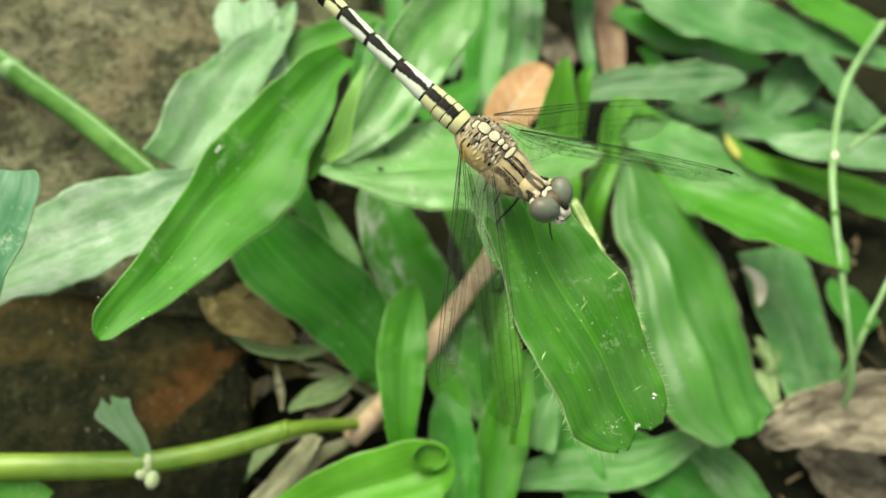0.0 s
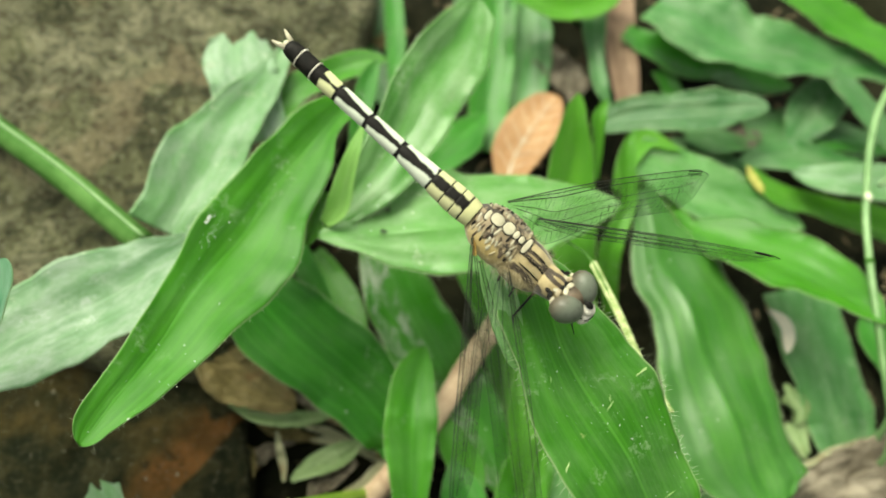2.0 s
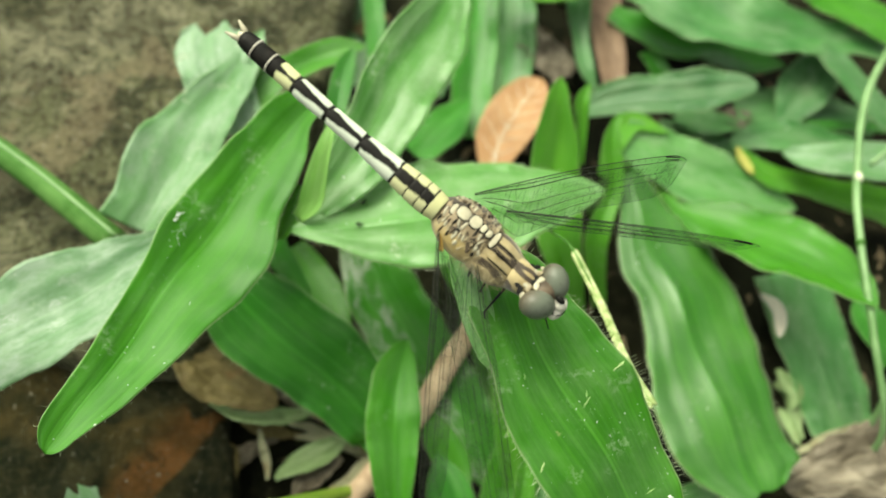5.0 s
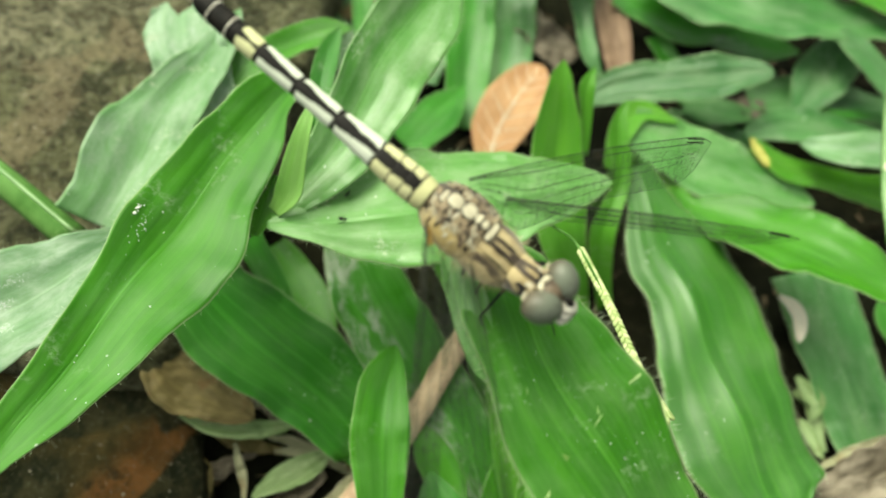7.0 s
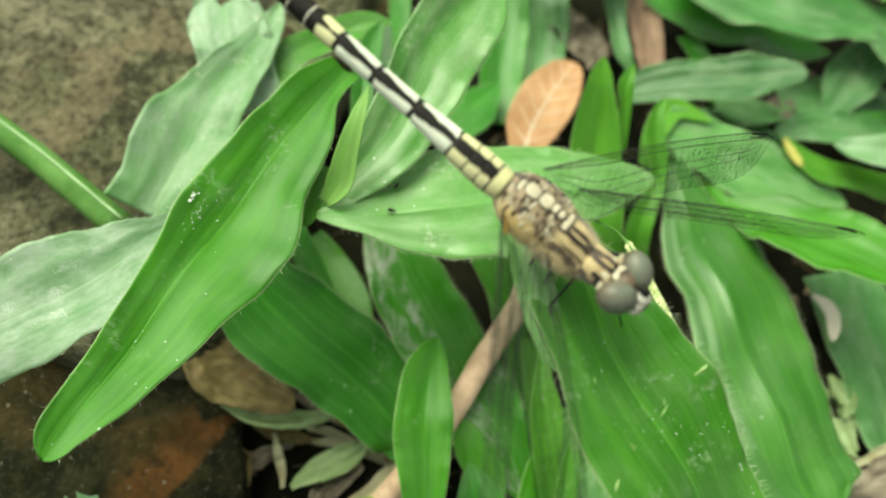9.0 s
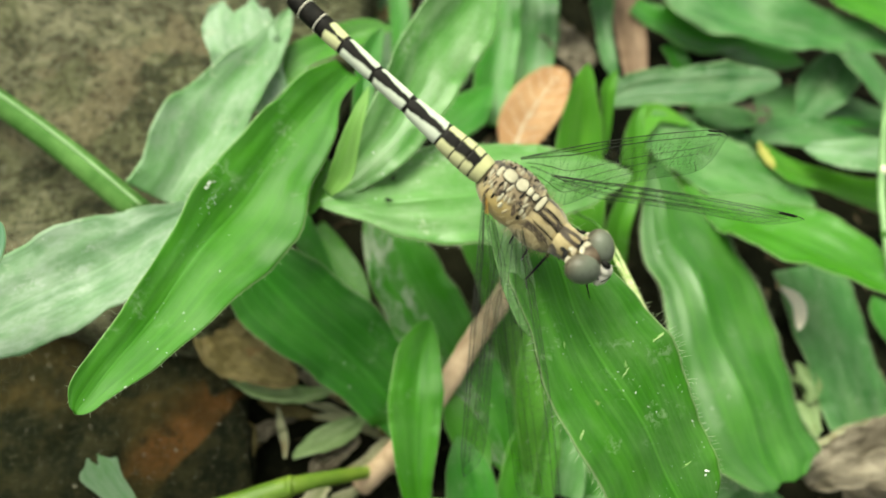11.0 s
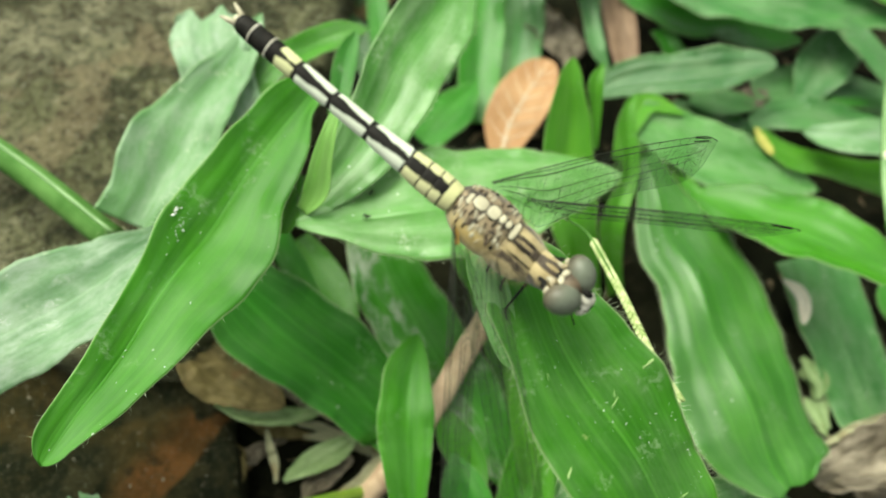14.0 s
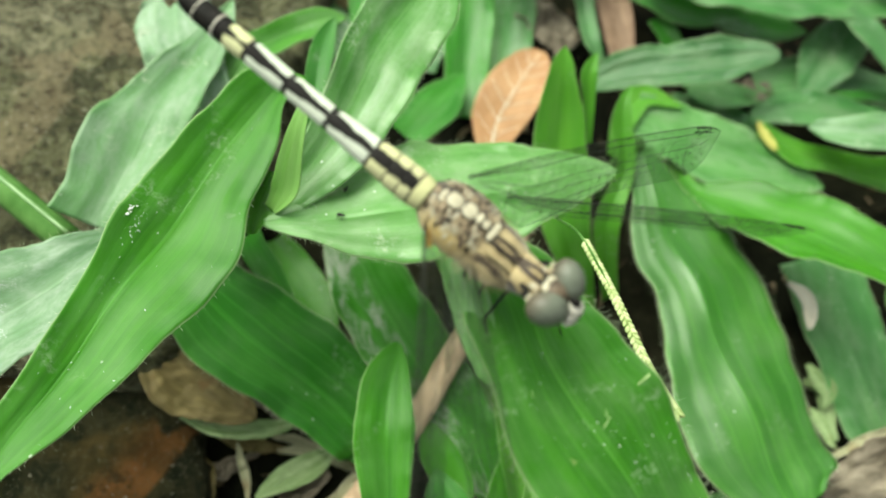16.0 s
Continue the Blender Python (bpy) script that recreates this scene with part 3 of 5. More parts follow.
    if hairs:
        pieces = []
        step = 0.30 / min(hairs, 1.0)
        for j, sgn in ((0, -1), (m - 1, 1)):
            rim = along[0] + 0.5
            while rim < along[-1] - 0.2:
                i = min(n - 2, int(np.searchsorted(along, rim)) - 1)
                q = (rim - along[i]) / (along[i + 1] - along[i])
                root = top[i, j] * (1 - q) + top[i + 1, j] * q
                edge = unit(top[i + 1, j] - top[i, j])
                out = unit(np.cross(edge, nor[i])) * (1 if np.dot(np.cross(edge, nor[i]), side[i] * sgn) > 0 else -1)
                d = unit(out + 0.25 * rng.randn(3) + 0.35 * edge)
                ln = (0.25 + 0.6 * rng.rand()) * (0.5 + 0.5 * hairs)
                pieces.append(tube_data([root, root + d * ln * 0.6, root + d * ln + nor[i] * 0.15 * ln], [0.015, 0.011, 0.004], 3))
                rim += step * (0.4 + 1.2 * rng.rand())
        if pieces:
            v, f = joined(pieces)
            fringe = mesh_ob("hair_fringe", v * MM, f, HAIR, ob, "fine pale hairs along the margin")
            fringe["kind"] = "stuff"
    return ob


DEAD_TAGS = {
    "fallen_leaf": ("fallen orange-brown oval leaf lying among the grass", "leaf"),
    "withered_leaf": ("withered brown curled leaf lying on the soil", "leaf"),
    "grass_bit": ("dry pale scrap of grass lying on the soil", "grass scrap"),
    "dry_leaf": ("crumpled grey-brown dry leaf lying on the soil", "leaf"),
    "dry_strip": ("long reddish-brown dry strip of leaf between the grass", "leaf"),
    "yellowed_tip": ("small bright yellow withered tip of a green grass blade", "leaf"),
    "faded_blade": ("pale greyish-green fading blade lying on the soil", "grass blade"),
    "leaf_flake": ("small cream-coloured flake caught on a grass blade", "leaf flake"),
    "litter_leaf": ("dull brown piece of leaf litter on the soil", "leaf"),
}


def dead_leaf(name, kind, stations, seed=0, roll=0.0):
    rng = np.random.RandomState(seed)
    label, category = DEAD_TAGS[name]
    n, m, thick = 40, 25, 0.18
    c, w, _, side, nor, tang = blade_frame(stations, n, roll)
    along = np.r_[0, np.cumsum(np.linalg.norm(np.diff(c, axis=0), axis=1))]
    u = np.linspace(-1, 1, m)
    rough = {"taupe": 1.0, "brown": 0.5, "rust": 0.3, "straw": 0.4, "red": 0.12, "yellow": 0.2, "sage": 0.25, "cream": 0.12}[kind]
    off = rng.rand(3) * 50
    top = np.zeros((n, m, 3))
    for i in range(n):
        for j in range(m):
            p = c[i] + side[i] * w[i] * u[j]
            h = noise.noise(Vector(p * 0.3 + off)) * 1.6 + abs(noise.noise(Vector(p * 0.7 + off))) * 1.5 + noise.noise(Vector(p * 1.7 + off)) * 0.4
            p = p + side[i] * rough * 0.5 * noise.noise(Vector(p * 0.8 - off)) + tang[i] * rough * 0.5 * noise.noise(Vector(p * 0.7 + 2 * off))
            top[i, j] = p + nor[i] * (rough * h + 0.18 * w[i] * abs(u[j]) ** 1.5)
    low = top - nor[:, None] * thick
    verts = np.concatenate([top.reshape(-1, 3), low.reshape(-1, 3)]) * MM
    uvs = [(0.5 + 0.5 * uu, a / 30.0 + seed) for a in along for uu in u] * 2
    faces, o = [], n * m
    for i in range(n - 1):
        for j in range(m - 1):
            a = i * m + j
            faces.append((a, a + 1, a + m + 1, a + m))
            faces.append((o + a + m, o + a + m + 1, o + a + 1, o + a))
        a, b = i * m, i * m + m - 1
        faces.append((a, a + m, o + a + m, o + a))
        faces.append((o + b, o + b + m, b + m, b))
    for j in range(m - 1):
        faces.append((j + 1, j, o + j, o + j + 1))
        a = (n - 1) * m + j
        faces.append((a, a + 1, o + a + 1, o + a))
    ob = thing(name, label, category)
    body = mesh_ob("dead_blade", verts, faces, DEAD[kind], ob, uvs=uvs)
    v, f = tube_data(top[: n - 3, m // 2] - nor[: n - 3] * 0.06, np.linspace(0.14, 0.05, n - 3), 6)
    mesh_ob("midrib", v * MM, f, DEAD[kind], body)
    if kind == "red":
        mid = top[:, m // 2] + nor * 0.03
        pieces = [tube_data(mid[:-2], np.linspace(0.16, 0.05, n - 2), 6)]
        for i in range(5, n - 6, 5):
            for sgn in (-1, 1):
                line = [top[min(i + s, n - 1), m // 2 + sgn * 2 * s] + nor[i] * 0.03 for s in range(0, 6)]
                pieces.append(tube_data(line, np.linspace(0.07, 0.03, 6), 5))
        v, f = joined(pieces)
        mesh_ob("vein_net", v * MM, f, DEAD["cream"], body, "pale branching veins")
    return ob


# ---- ground, stone and brick ----
def ground_height(x, y):
    """Height of the soil in millimetres."""
    p = Vector((x, y, 0))
    near = math.exp(-(x * x + y * y) / (2 * 220.0**2))
    return -9.5 + near * (2.6 * noise.noise(p * 0.05) + 1.4 * noise.noise(p * 0.17) + 0.6 * noise.noise(p * 0.5))


def build_ground():
    fine = np.linspace(-110, 110, 150)
    far = np.array([150, 220, 350, 600, 1200, 3000, 10000, 60000.0])
    ax = np.r_[-far[::-1], fine, far]
    k = len(ax)
    verts = [(x * MM, y * MM, ground_height(x, y) * MM) for y in ax for x in ax]
    faces = [(j * k + i, j * k + i + 1, (j + 1) * k + i + 1, (j + 1) * k + i) for j in range(k - 1) for i in range(k - 1)]
    return tagged(mesh_ob("ground", verts, faces, SOIL), "soil with fine grit, darkened for shade between blades", "ground", kind="structure")


def rough_block(name, label, category, material, center, size, turn, seed, bump=1.0):
    """A worn block with rounded corners and pitted faces, in millimetres."""
    bm = bmesh.new()
    bmesh.ops.create_cube(bm, size=1.0)
    bmesh.ops.subdivide_edges(bm, edges=bm.edges[:], cuts=40, use_grid_fill=True)
    off = Vector((seed * 7.1, seed * 3.3, seed))
    for v in bm.verts:
        p = v.co.copy()
        q = Vector((abs(p.x) * 2, abs(p.y) * 2, abs(p.z) * 2))
        p *= 1.0 / (1 + 0.05 * (q.x**6 * q.y**6 + q.y**6 * q.z**6 + q.x**6 * q.z**6))
        s = Vector((p.x * size[0], p.y * size[1], p.z * size[2]))
        d = noise.noise(s * 0.07 + off) * 2.2 + noise.noise(s * 0.2 + off) * 0.9 + noise.noise(s * 0.6 + off) * 0.35
        v.co = s + s.normalized() * d * bump
    for f in bm.faces:
        f.smooth = True
    me = bpy.data.meshes.new(name)
    for v in bm.verts:
        v.co *= MM
    bm.to_mesh(me)
    bm.free()
    me.materials.append(material)
    ob = new(name, me)
    ob.matrix_basis = pose(center[0] * MM, center[1] * MM, center[2] * MM, *turn)
    return tagged(ob, label, category)


build_ground()
STONE_BLOCK = rough_block("stone", "weathered grey-brown stone with moss and pale grit", "stone", STONE, (-67, 26, -7), (94, 76, 26), (0, 3, -14), 3)
BRICK_BLOCK = rough_block("brick", "old broken red brick, stained and shaded dark, half sunk in soil", "brick", BRICK, (-54, -33, -12.5), (52, 42, 20), (2, 1, 6), 5, 1.5)


# ---- grass shoots ----
rosette = thing("grass_shoot", "broad-leaved bright green grass shoot with hairy margins", "grass", group="grass shoots")
front_shoot = thing("grass_shoot", "grass shoot whose tallest blade carries the dragonfly", "grass", group="grass shoots")
low_shoot = thing("grass_shoot", "low dark green grass blades close to the soil", "grass", group="grass shoots")
side_shoot = thing("grass_shoot", "spreading grass shoot with long broad glossy blades", "grass", group="grass shoots")
far_shoot = thing("grass_shoot", "tangled dusty green grass blades over leaf litter", "grass", group="grass shoots")
left_shoot = thing("grass_shoot", "bluish green grass blades at the stone's foot", "grass", group="grass shoots")
tube("stem", [(-30, -5, -9), (-28, -6, 6), (-23.2, -9.0, 17.5)], 0.9, STEM, rosette)
tube("stem", [(-26, -8, -9), (-27, -9, 0), (-29, -11.5, 7.6)], 0.9, STEM, low_shoot)
tube("stem", [(21, 9, -9), (21.5, 10, -4), (23.4, 11, 1.5)], 1.1, STEM, side_shoot)
tube("stem", [(20, 50, -9), (22, 48, -5), (26, 49, 1)], 1.0, STEM, far_shoot)
tube("stem", [(-60, -52, -9), (-59, -46, 8), (-56, -41, 26)], 1.0, STEM, left_shoot)

BROAD = blade(rosette, "fresh", [(-18.9, 6.5, 21, 1.62, 1.8), (-20.9, 2.5, 22, 1.6, 3.3), (-23.2, -1.6, 22.3, 3.7, 3.76), (-26, -6.7, 22.6, 4.6, 4.02), (-29.2, -12.8, 23, 6.74, 4.32), (-32.1, -18.7, 24, 5.7, 3.1), (-34.7, -24.8, 25.5, 4.1, 2.5), (-37, -29.7, 26.8, 2.66, 2.02), (-38.3, -32.7, 27.4, 1.28, 1.88), (-39.2, -34.3, 27.6, 0, 0)], roll=-14, fold=0.34, wave=0.35, hairs=0.25, tip=0.5, pleat=0.012, seed=1)
blade(rosette, "hazy", [(-38, -6.8, 13, 4.64, 1.86), (-36.5, -3.2, 14, 4.64, 2.76), (-34.8, 2.1, 14, 5.32, 4.06), (-32.9, 8.6, 13.5, 3.36, 3.9), (-30.3, 14.1, 13, 2.08, 3.06), (-28.4, 19.1, 12, 1.12, 2.02), (-26.6, 23.3, 12, 0, 0)], fold=0.3, wave=0.5, hairs=0.3, roll=12, pleat=0.012, seed=2)
blade(rosette, "chalky", [(-29.3, 8.0, 10.5, 3.72), (-31.5, 14.7, 11.5, 4.29), (-32.9, 19.9, 11.5, 4.52), (-33.4, 23.4, 11.5, 3.87)], fold=0.10, wave=0.8, ragged=1.1, seed=3)
CHALKY = blade(rosette, "chalky", [(-54.2, -27.4, 22, 3.87), (-48.8, -22.8, 20, 5.02), (-43.9, -18.8, 19, 5.45), (-38.5, -14.2, 18, 4.27), (-34.7, -9.1, 16, 1.33)], fold=0.26, wave=0.4, hairs=0.5, seed=4)
blade(rosette, "deep", [(-28.5, 10.9, 10, 1.54, 1.62), (-25.5, 16.4, 10, 2.14, 2.22), (-21.7, 19.3, 10, 1.92, 2.42), (-17.1, 22, 10, 1.78, 2.2), (-13.4, 22.7, 10, 0, 0)], fold=0.3, wave=0.3, hairs=0.6, seed=5)
blade(rosette, "silky", [(-19.7, -8.6, 20, 1.1, 1.2), (-17.8, -5.8, 20.8, 2.1, 2.6), (-15.2, -2.4, 21.8, 2.4, 3.9), (-12.7, 2.6, 22.7, 3, 4.6), (-10.3, 7.8, 23, 3.64, 4.96), (-7, 13.7, 23, 3.7, 4.78), (-4.2, 19.3, 22.5, 2.44, 3), (-2.9, 23.4, 22, 0, 0)], roll=20, fold=0.36, wave=0.4, hairs=0.6, pleat=0.012, seed=6)
blade(rosette, "pale", [(-20.2, -8.9, 20.5, 1.06, 0.36), (-19, -7.8, 22.5, 1.36, 1.2), (-18.3, -5.8, 25, 1.16, 1), (-17.6, -3.5, 27, 0.7, 0.72), (-16.6, -0.4, 28, 0, 0)], fold=0.12, roll=0, wave=0.1, pleat=0.03, seed=7)
blade(rosette, "young", [(-20.6, -4.0, 19.4, 0.8), (-21.3, -6.2, 19.4, 2), (-21.9, -8.4, 19.4, 1.9), (-22.3, -10.6, 19.4, 0.6)], fold=0.5, wave=0.1, seed=114)
blade(rosette, "silky", [(-21, -10, 20.5, 0.42, 0.36), (-17.3, -9.8, 20.5, 2.88, 1.88), (-12.6, -9.1, 20, 6, 3.92), (-7.3, -8.3, 20, 7.56, 5.38), (-1, -6.6, 19.2, 6.94, 5.88), (5.3, -4.7, 18.3, 5.26, 3.78), (10.2, -3, 17.5, 2.84, 2.5), (14.3, -2.3, 17, 0, 0)], fold=-0.12, wave=0.35, hairs=0.9, pleat=0.012, seed=8)
FRONT = blade(front_shoot, "deep", [(-5, -21.2, 40.2, 1.22, 1.84), (-2.3, -24.3, 40, 2.9, 4.42), (-0.5, -28.8, 39.3, 4.42, 4.56), (1.9, -33.1, 38.2, 5.26, 5.8), (4.6, -37, 36.6, 4.58, 5.86), (6.6, -39.8, 34.8, 4.06, 5.92), (7.9, -41.6, 33.8, 3.64, 4.7), (8.7, -42.7, 33, 2.92, 2.98)], fold=0.22, wave=0.3, hairs=1.0, ragged=0.5, pleat=0.012, seed=9)
blade(front_shoot, "fresh", [(-9.2, -37.8, 4, 1.5, 1.18), (-9.7, -34, 5.5, 2.18, 1.88), (-9.7, -29.7, 6.5, 3.1, 2.48), (-9.5, -25.6, 7.5, 3.4, 2.6), (-9.0, -21.2, 7, 2.8, 1.7), (-8.2, -16.7, 6, 0, 0)], fold=0.3, wave=0.5, tip=0.6, hairs=0.3, seed=10)
blade(front_shoot, "bright", [(4.5, -33.8, -2, 0.62, 0.74), (3.7, -28.4, 2, 1.4, 1.62), (3.5, -24.1, 4, 1.82, 1.82), (3.2, -20.6, 5, 0.78, 1.04), (3.8, -15.3, 5, 0, 0)], fold=0.4, wave=0.3, seed=11)
blade(front_shoot, "young", [(4.8, -36, 2, 1.28), (5.3, -31.8, 3, 1.03), (6, -27.5, 4, 0)], fold=0.68, wave=0.1, seed=12)
blade(front_shoot, "young", [(-22.6, -46.1, 3, 2.88, 2.8), (-15.9, -43.3, 5, 3.76, 3.56), (-10.3, -41.6, 7, 3.74, 4.06), (-6.3, -40.5, 8, 2.94, 3.94), (-3.7, -40.3, 8, 0, 0)], fold=0.45, wave=0.4, tip=0.5, seed=13)
blade(front_shoot, "smeared", [(-11.5, 3.6, 3, 3.26, 3.1), (-12.1, -4.2, 3, 3.16, 4.1), (-10.2, -10.2, 2, 4.58, 4.9), (-6.2, -17.1, 1, 4.6, 4.8), (-2.1, -23, 0, 4.2, 4.98), (0.6, -28.1, -1, 2.44, 3.38), (2.8, -33.5, -2, 0, 0)], fold=0.16, wave=0.4, hairs=0.6, seed=14)
blade(front_shoot, "fresh", [(-2.6, -2, 2, 2.33), (1, -8.1, 0, 2.56), (4.4, -13.4, -2, 0)], fold=0.17, wave=0.2, seed=15)
blade(front_shoot, "mature", [(-2.1, -45.1, -1, 2.74), (-2.7, -37.9, 0, 3.16), (-3.4, -33.3, 1, 2.64), (-4.5, -29, 1, 0)], fold=0.17, wave=0.3, seed=16)
blade(front_shoot, "dusty", [(31.1, -32.4, -3, 1.44), (21.6, -36.6, -4, 2.85), (11.7, -37.6, -4, 2.5), (1.3, -39.7, -4, 0)], fold=0.17, wave=0.4, seed=17)
blade(low_shoot, "shaded", [(-31.4, -7.9, 10, 4.5, 4.62), (-28.3, -12.1, 8, 4.7, 4.78), (-24.7, -15.3, 6, 6.06, 5.46), (-20.8, -17.9, 4, 6.3, 4.84), (-17.1, -20.5, 2, 6.36, 4.44), (-13.9, -23.3, 0, 6.12, 3.88), (-11.4, -26.1, -2, 3.72, 3.18), (-11.2, -28.9, -3, 0, 0)], fold=0.12, wave=0.4, hairs=0.7, seed=18)
blade(side_shoot, "lush", [(28.7, 9.1, -1, 0.06, 0.78), (30.4, 4.2, 0.8, 1.2, 1.68), (35, 0.5, 3.5, 4.04, 5.1), (38.6, -4.4, 7, 5.5, 4.62), (41.7, -8.4, 10, 5.24, 3.96), (43.7, -12.2, 13, 3.06, 2.26), (45.5, -15.9, 15, 0, 0)], fold=0.22, wave=0.35, hairs=0.5, seed=20)
blade(side_shoot, "dusty", [(24.1, 15.9, 0, 3.32, 5.62), (29, 14.1, -0.5, 4.26, 5.54), (34.5, 11.5, -1, 4.68, 6.1), (40.4, 9.1, -2, 4.3, 4.52), (45.2, 7.8, -2.5, 2.68, 2.56), (50, 6.8, -3, 0, 0)], fold=0.2, wave=0.4, hairs=0.4, seed=21)
blade(side_shoot, "glossy", [(23.8, 10.5, 1, 1.62, 1.26), (24.1, 3.2, 2, 4.4, 2.76), (25, -3.7, 2.5, 7.92, 4.8), (26.7, -10.3, 3, 8.56, 4.68), (28.3, -18, 3.8, 8.16, 6.78), (29.6, -24.7, 4, 7.06, 7.82), (30.7, -30, 4, 7.1, 7), (31.7, -33.2, 4, 7.38, 4.14), (32.5, -35, 4, 4.54, 2.2)], fold=-0.1, wave=0.25, hairs=1.0, ragged=0.3, pleat=0.008, seed=22)
blade(side_shoot, "bright", [(16, -8.7, -7, 1.3, 1.5), (12.3, -2.1, 2, 2.92, 2.9), (11.7, 4.7, 5, 3.94, 3.2), (11.7, 10.3, 8.5, 3.08, 2.44), (11.8, 14, 11.5, 2.06, 1.16), (11.9, 16.8, 13, 0, 0)], fold=0.4, wave=0.2, hairs=0.2, seed=23)
blade(side_shoot, "bright", [(15.2, 7.8, 6, 0.54, 0.4), (15, 11.5, 9, 0.72, 0.72), (14.9, 14.1, 11, 1.06, 0.92), (16, 16.8, 12, 0, 0)], fold=0.5, wave=0.1, seed=24)
blade(side_shoot, "bright", [(19.7, -6.9, -7, 1.42, 0.86), (18, -0.8, 0, 1.76, 1.54), (20.5, 6, 3, 1.06, 1.12), (20.3, 11, 5, 1.66, 1.14), (20.6, 14, 6, 0.7, 0.84), (21.9, 16.1, 6.5, 0, 0)], fold=0.5, wave=0.2, seed=25)
blade(far_shoot, "dull", [(30.4, 45.1, 1, 5.58, 4.2), (36, 40, 1.5, 9.38, 6.3), (44.3, 35.8, 2, 7.3, 4.4), (53.3, 34.5, 2, 5.94, 3.58), (62.9, 33.1, 2, 3.24, 1.66), (71.6, 31.7, 2, 2.08, 2.02), (76.8, 29.7, 2, 0, 0)], fold=0.16, wave=0.5, hairs=0.4, pleat=0.016, seed=26)
blade(far_shoot, "fresh", [(51.5, 48.7, 4, 3.31), (59.5, 41.5, 4, 4.18), (69, 34.3, 4, 3.22)], fold=0.17, wave=0.3, seed=27)
blade(far_shoot, "dim", [(20.1, 23.8, -4, 1.7), (25.3, 24.6, -2, 3.17), (32.4, 24.1, 0, 3.8), (39.5, 24.1, 2, 3.17), (44.4, 23.5, 3.8, 0)], fold=0.21, wave=0.5, tip=0.5, pleat=0.035, hairs=0.3, seed=28)
blade(far_shoot, "dull", [(21.3, 50.2, -1, 2.24, 2.28), (20.5, 40.9, -2, 1.92, 1.9), (20.6, 35.7, -3, 1.32, 1.22), (21.1, 30.6, -3, 1.18, 1.42), (22.6, 26.9, -4, 0, 0)], fold=0.2, wave=0.5, seed=29)
blade(far_shoot, "mature", [(26.7, 43.3, -4, 1.86), (32.5, 39.5, -4, 3.34), (37.8, 37, -4, 3.05), (44.4, 36.3, -4, 0)], fold=0.17, wave=0.4, seed=30)
blade(far_shoot, "dim", [(51.1, 22, -4, 1.28), (55.7, 28.1, -3, 4.13), (61.2, 33.9, -2, 3.11)], fold=0.17, wave=0.4, seed=31)
blade(far_shoot, "dull", [(57.3, 33.2, 2, 1.75), (60.8, 26.4, 2, 2.42), (65.7, 17.6, 2, 2.25)], fold=0.17, wave=0.3, seed=32)
blade(far_shoot, "dull", [(42.7, 18.6, -4, 0.97), (48.3, 19.6, -3, 2.99), (55.4, 18.5, -3, 2.92), (65.1, 17.8, -4, 1.65)], fold=0.17, wave=0.4, seed=33)
blade(far_shoot, "hazy", [(67.6, 10.6, 4, 3.32, 3.36), (57.3, 10.9, 4, 3.28, 2.98), (51.3, 12, 3, 2.86, 2.18), (48.6, 13, 2, 1.7, 1.32), (46.6, 13.1, 2, 0, 0)], fold=0.2, wave=0.3, seed=34)
blade(far_shoot, "young", [(42.3, 15.5, -2, 1, 2.08), (46.2, 11.9, -2, 1.58, 2.72), (50.2, 10.2, -2, 1.92, 2.02), (56.3, 9, -3, 2.46, 2.34), (63.4, 7.8, -4, 3.2, 3.44), (70.1, 5.8, -4, 3.18, 2.94)], fold=0.4, wave=0.3, seed=35)
blade(far_shoot, "dull", [(46.2, -3.2, -3, 6, 4.86), (48, -12, -4, 6.12, 4.76), (49.2, -18.9, -4.7, 5.96, 4.44), (50.3, -24, -5, 5.36, 4.56), (51.7, -27.7, -5.5, 4.32, 4.5)], fold=-0.14, wave=0.3, hairs=0.7, seed=36)
blade(far_shoot, "mature", [(-11.7, 25.1, 1, 1.21), (-12, 36.4, 0, 1.61), (-12.8, 48.9, 0, 1.33)], fold=0.26, wave=0.2, seed=38)
blade(far_shoot, "mature", [(2.3, 19.3, -6, 2.54), (3.6, 32.3, -5, 3.53), (5.6, 51.4, -4, 3.27)], fold=0.26, wave=0.3, seed=39)
blade(far_shoot, "dull", [(8.4, 25.9, -6, 2.8), (9.8, 37.3, -5, 4), (10.7, 54.5, -4, 3.83)], fold=0.17, wave=0.3, seed=40)
blade(far_shoot, "young", [(4.3, 45.1, 4, 2.14), (11.6, 41.3, 3, 3.17), (19.5, 43.1, 2, 2.77), (25.2, 47.8, 2, 0)], fold=0.26, wave=0.2, seed=41)
blade(left_shoot, "bluish", [(-56.2, -41.2, 26, 3.25), (-52.7, -32.6, 28, 4.26), (-50.2, -25.6, 30, 4.06), (-48.9, -21.4, 31, 3.12), (-48.9, -19.2, 31, 2.04)], fold=0.26, wave=0.3, seed=42)
blade(left_shoot, "fresh", [(-56.3, -46.7, 2, 2.24), (-51.7, -44.2, 2, 2.91), (-48.1, -42.9, 2, 0)], fold=0.26, wave=0.3, seed=43)
blade(rosette, "mature", [(-17.3, 5.1, 12, 0.94, 1), (-16.9, 11, 13, 1.24, 1.44), (-16, 16.4, 13, 1.26, 1.28), (-14.8, 20.2, 13, 0, 0)], fold=0.5, wave=0.1, seed=110)
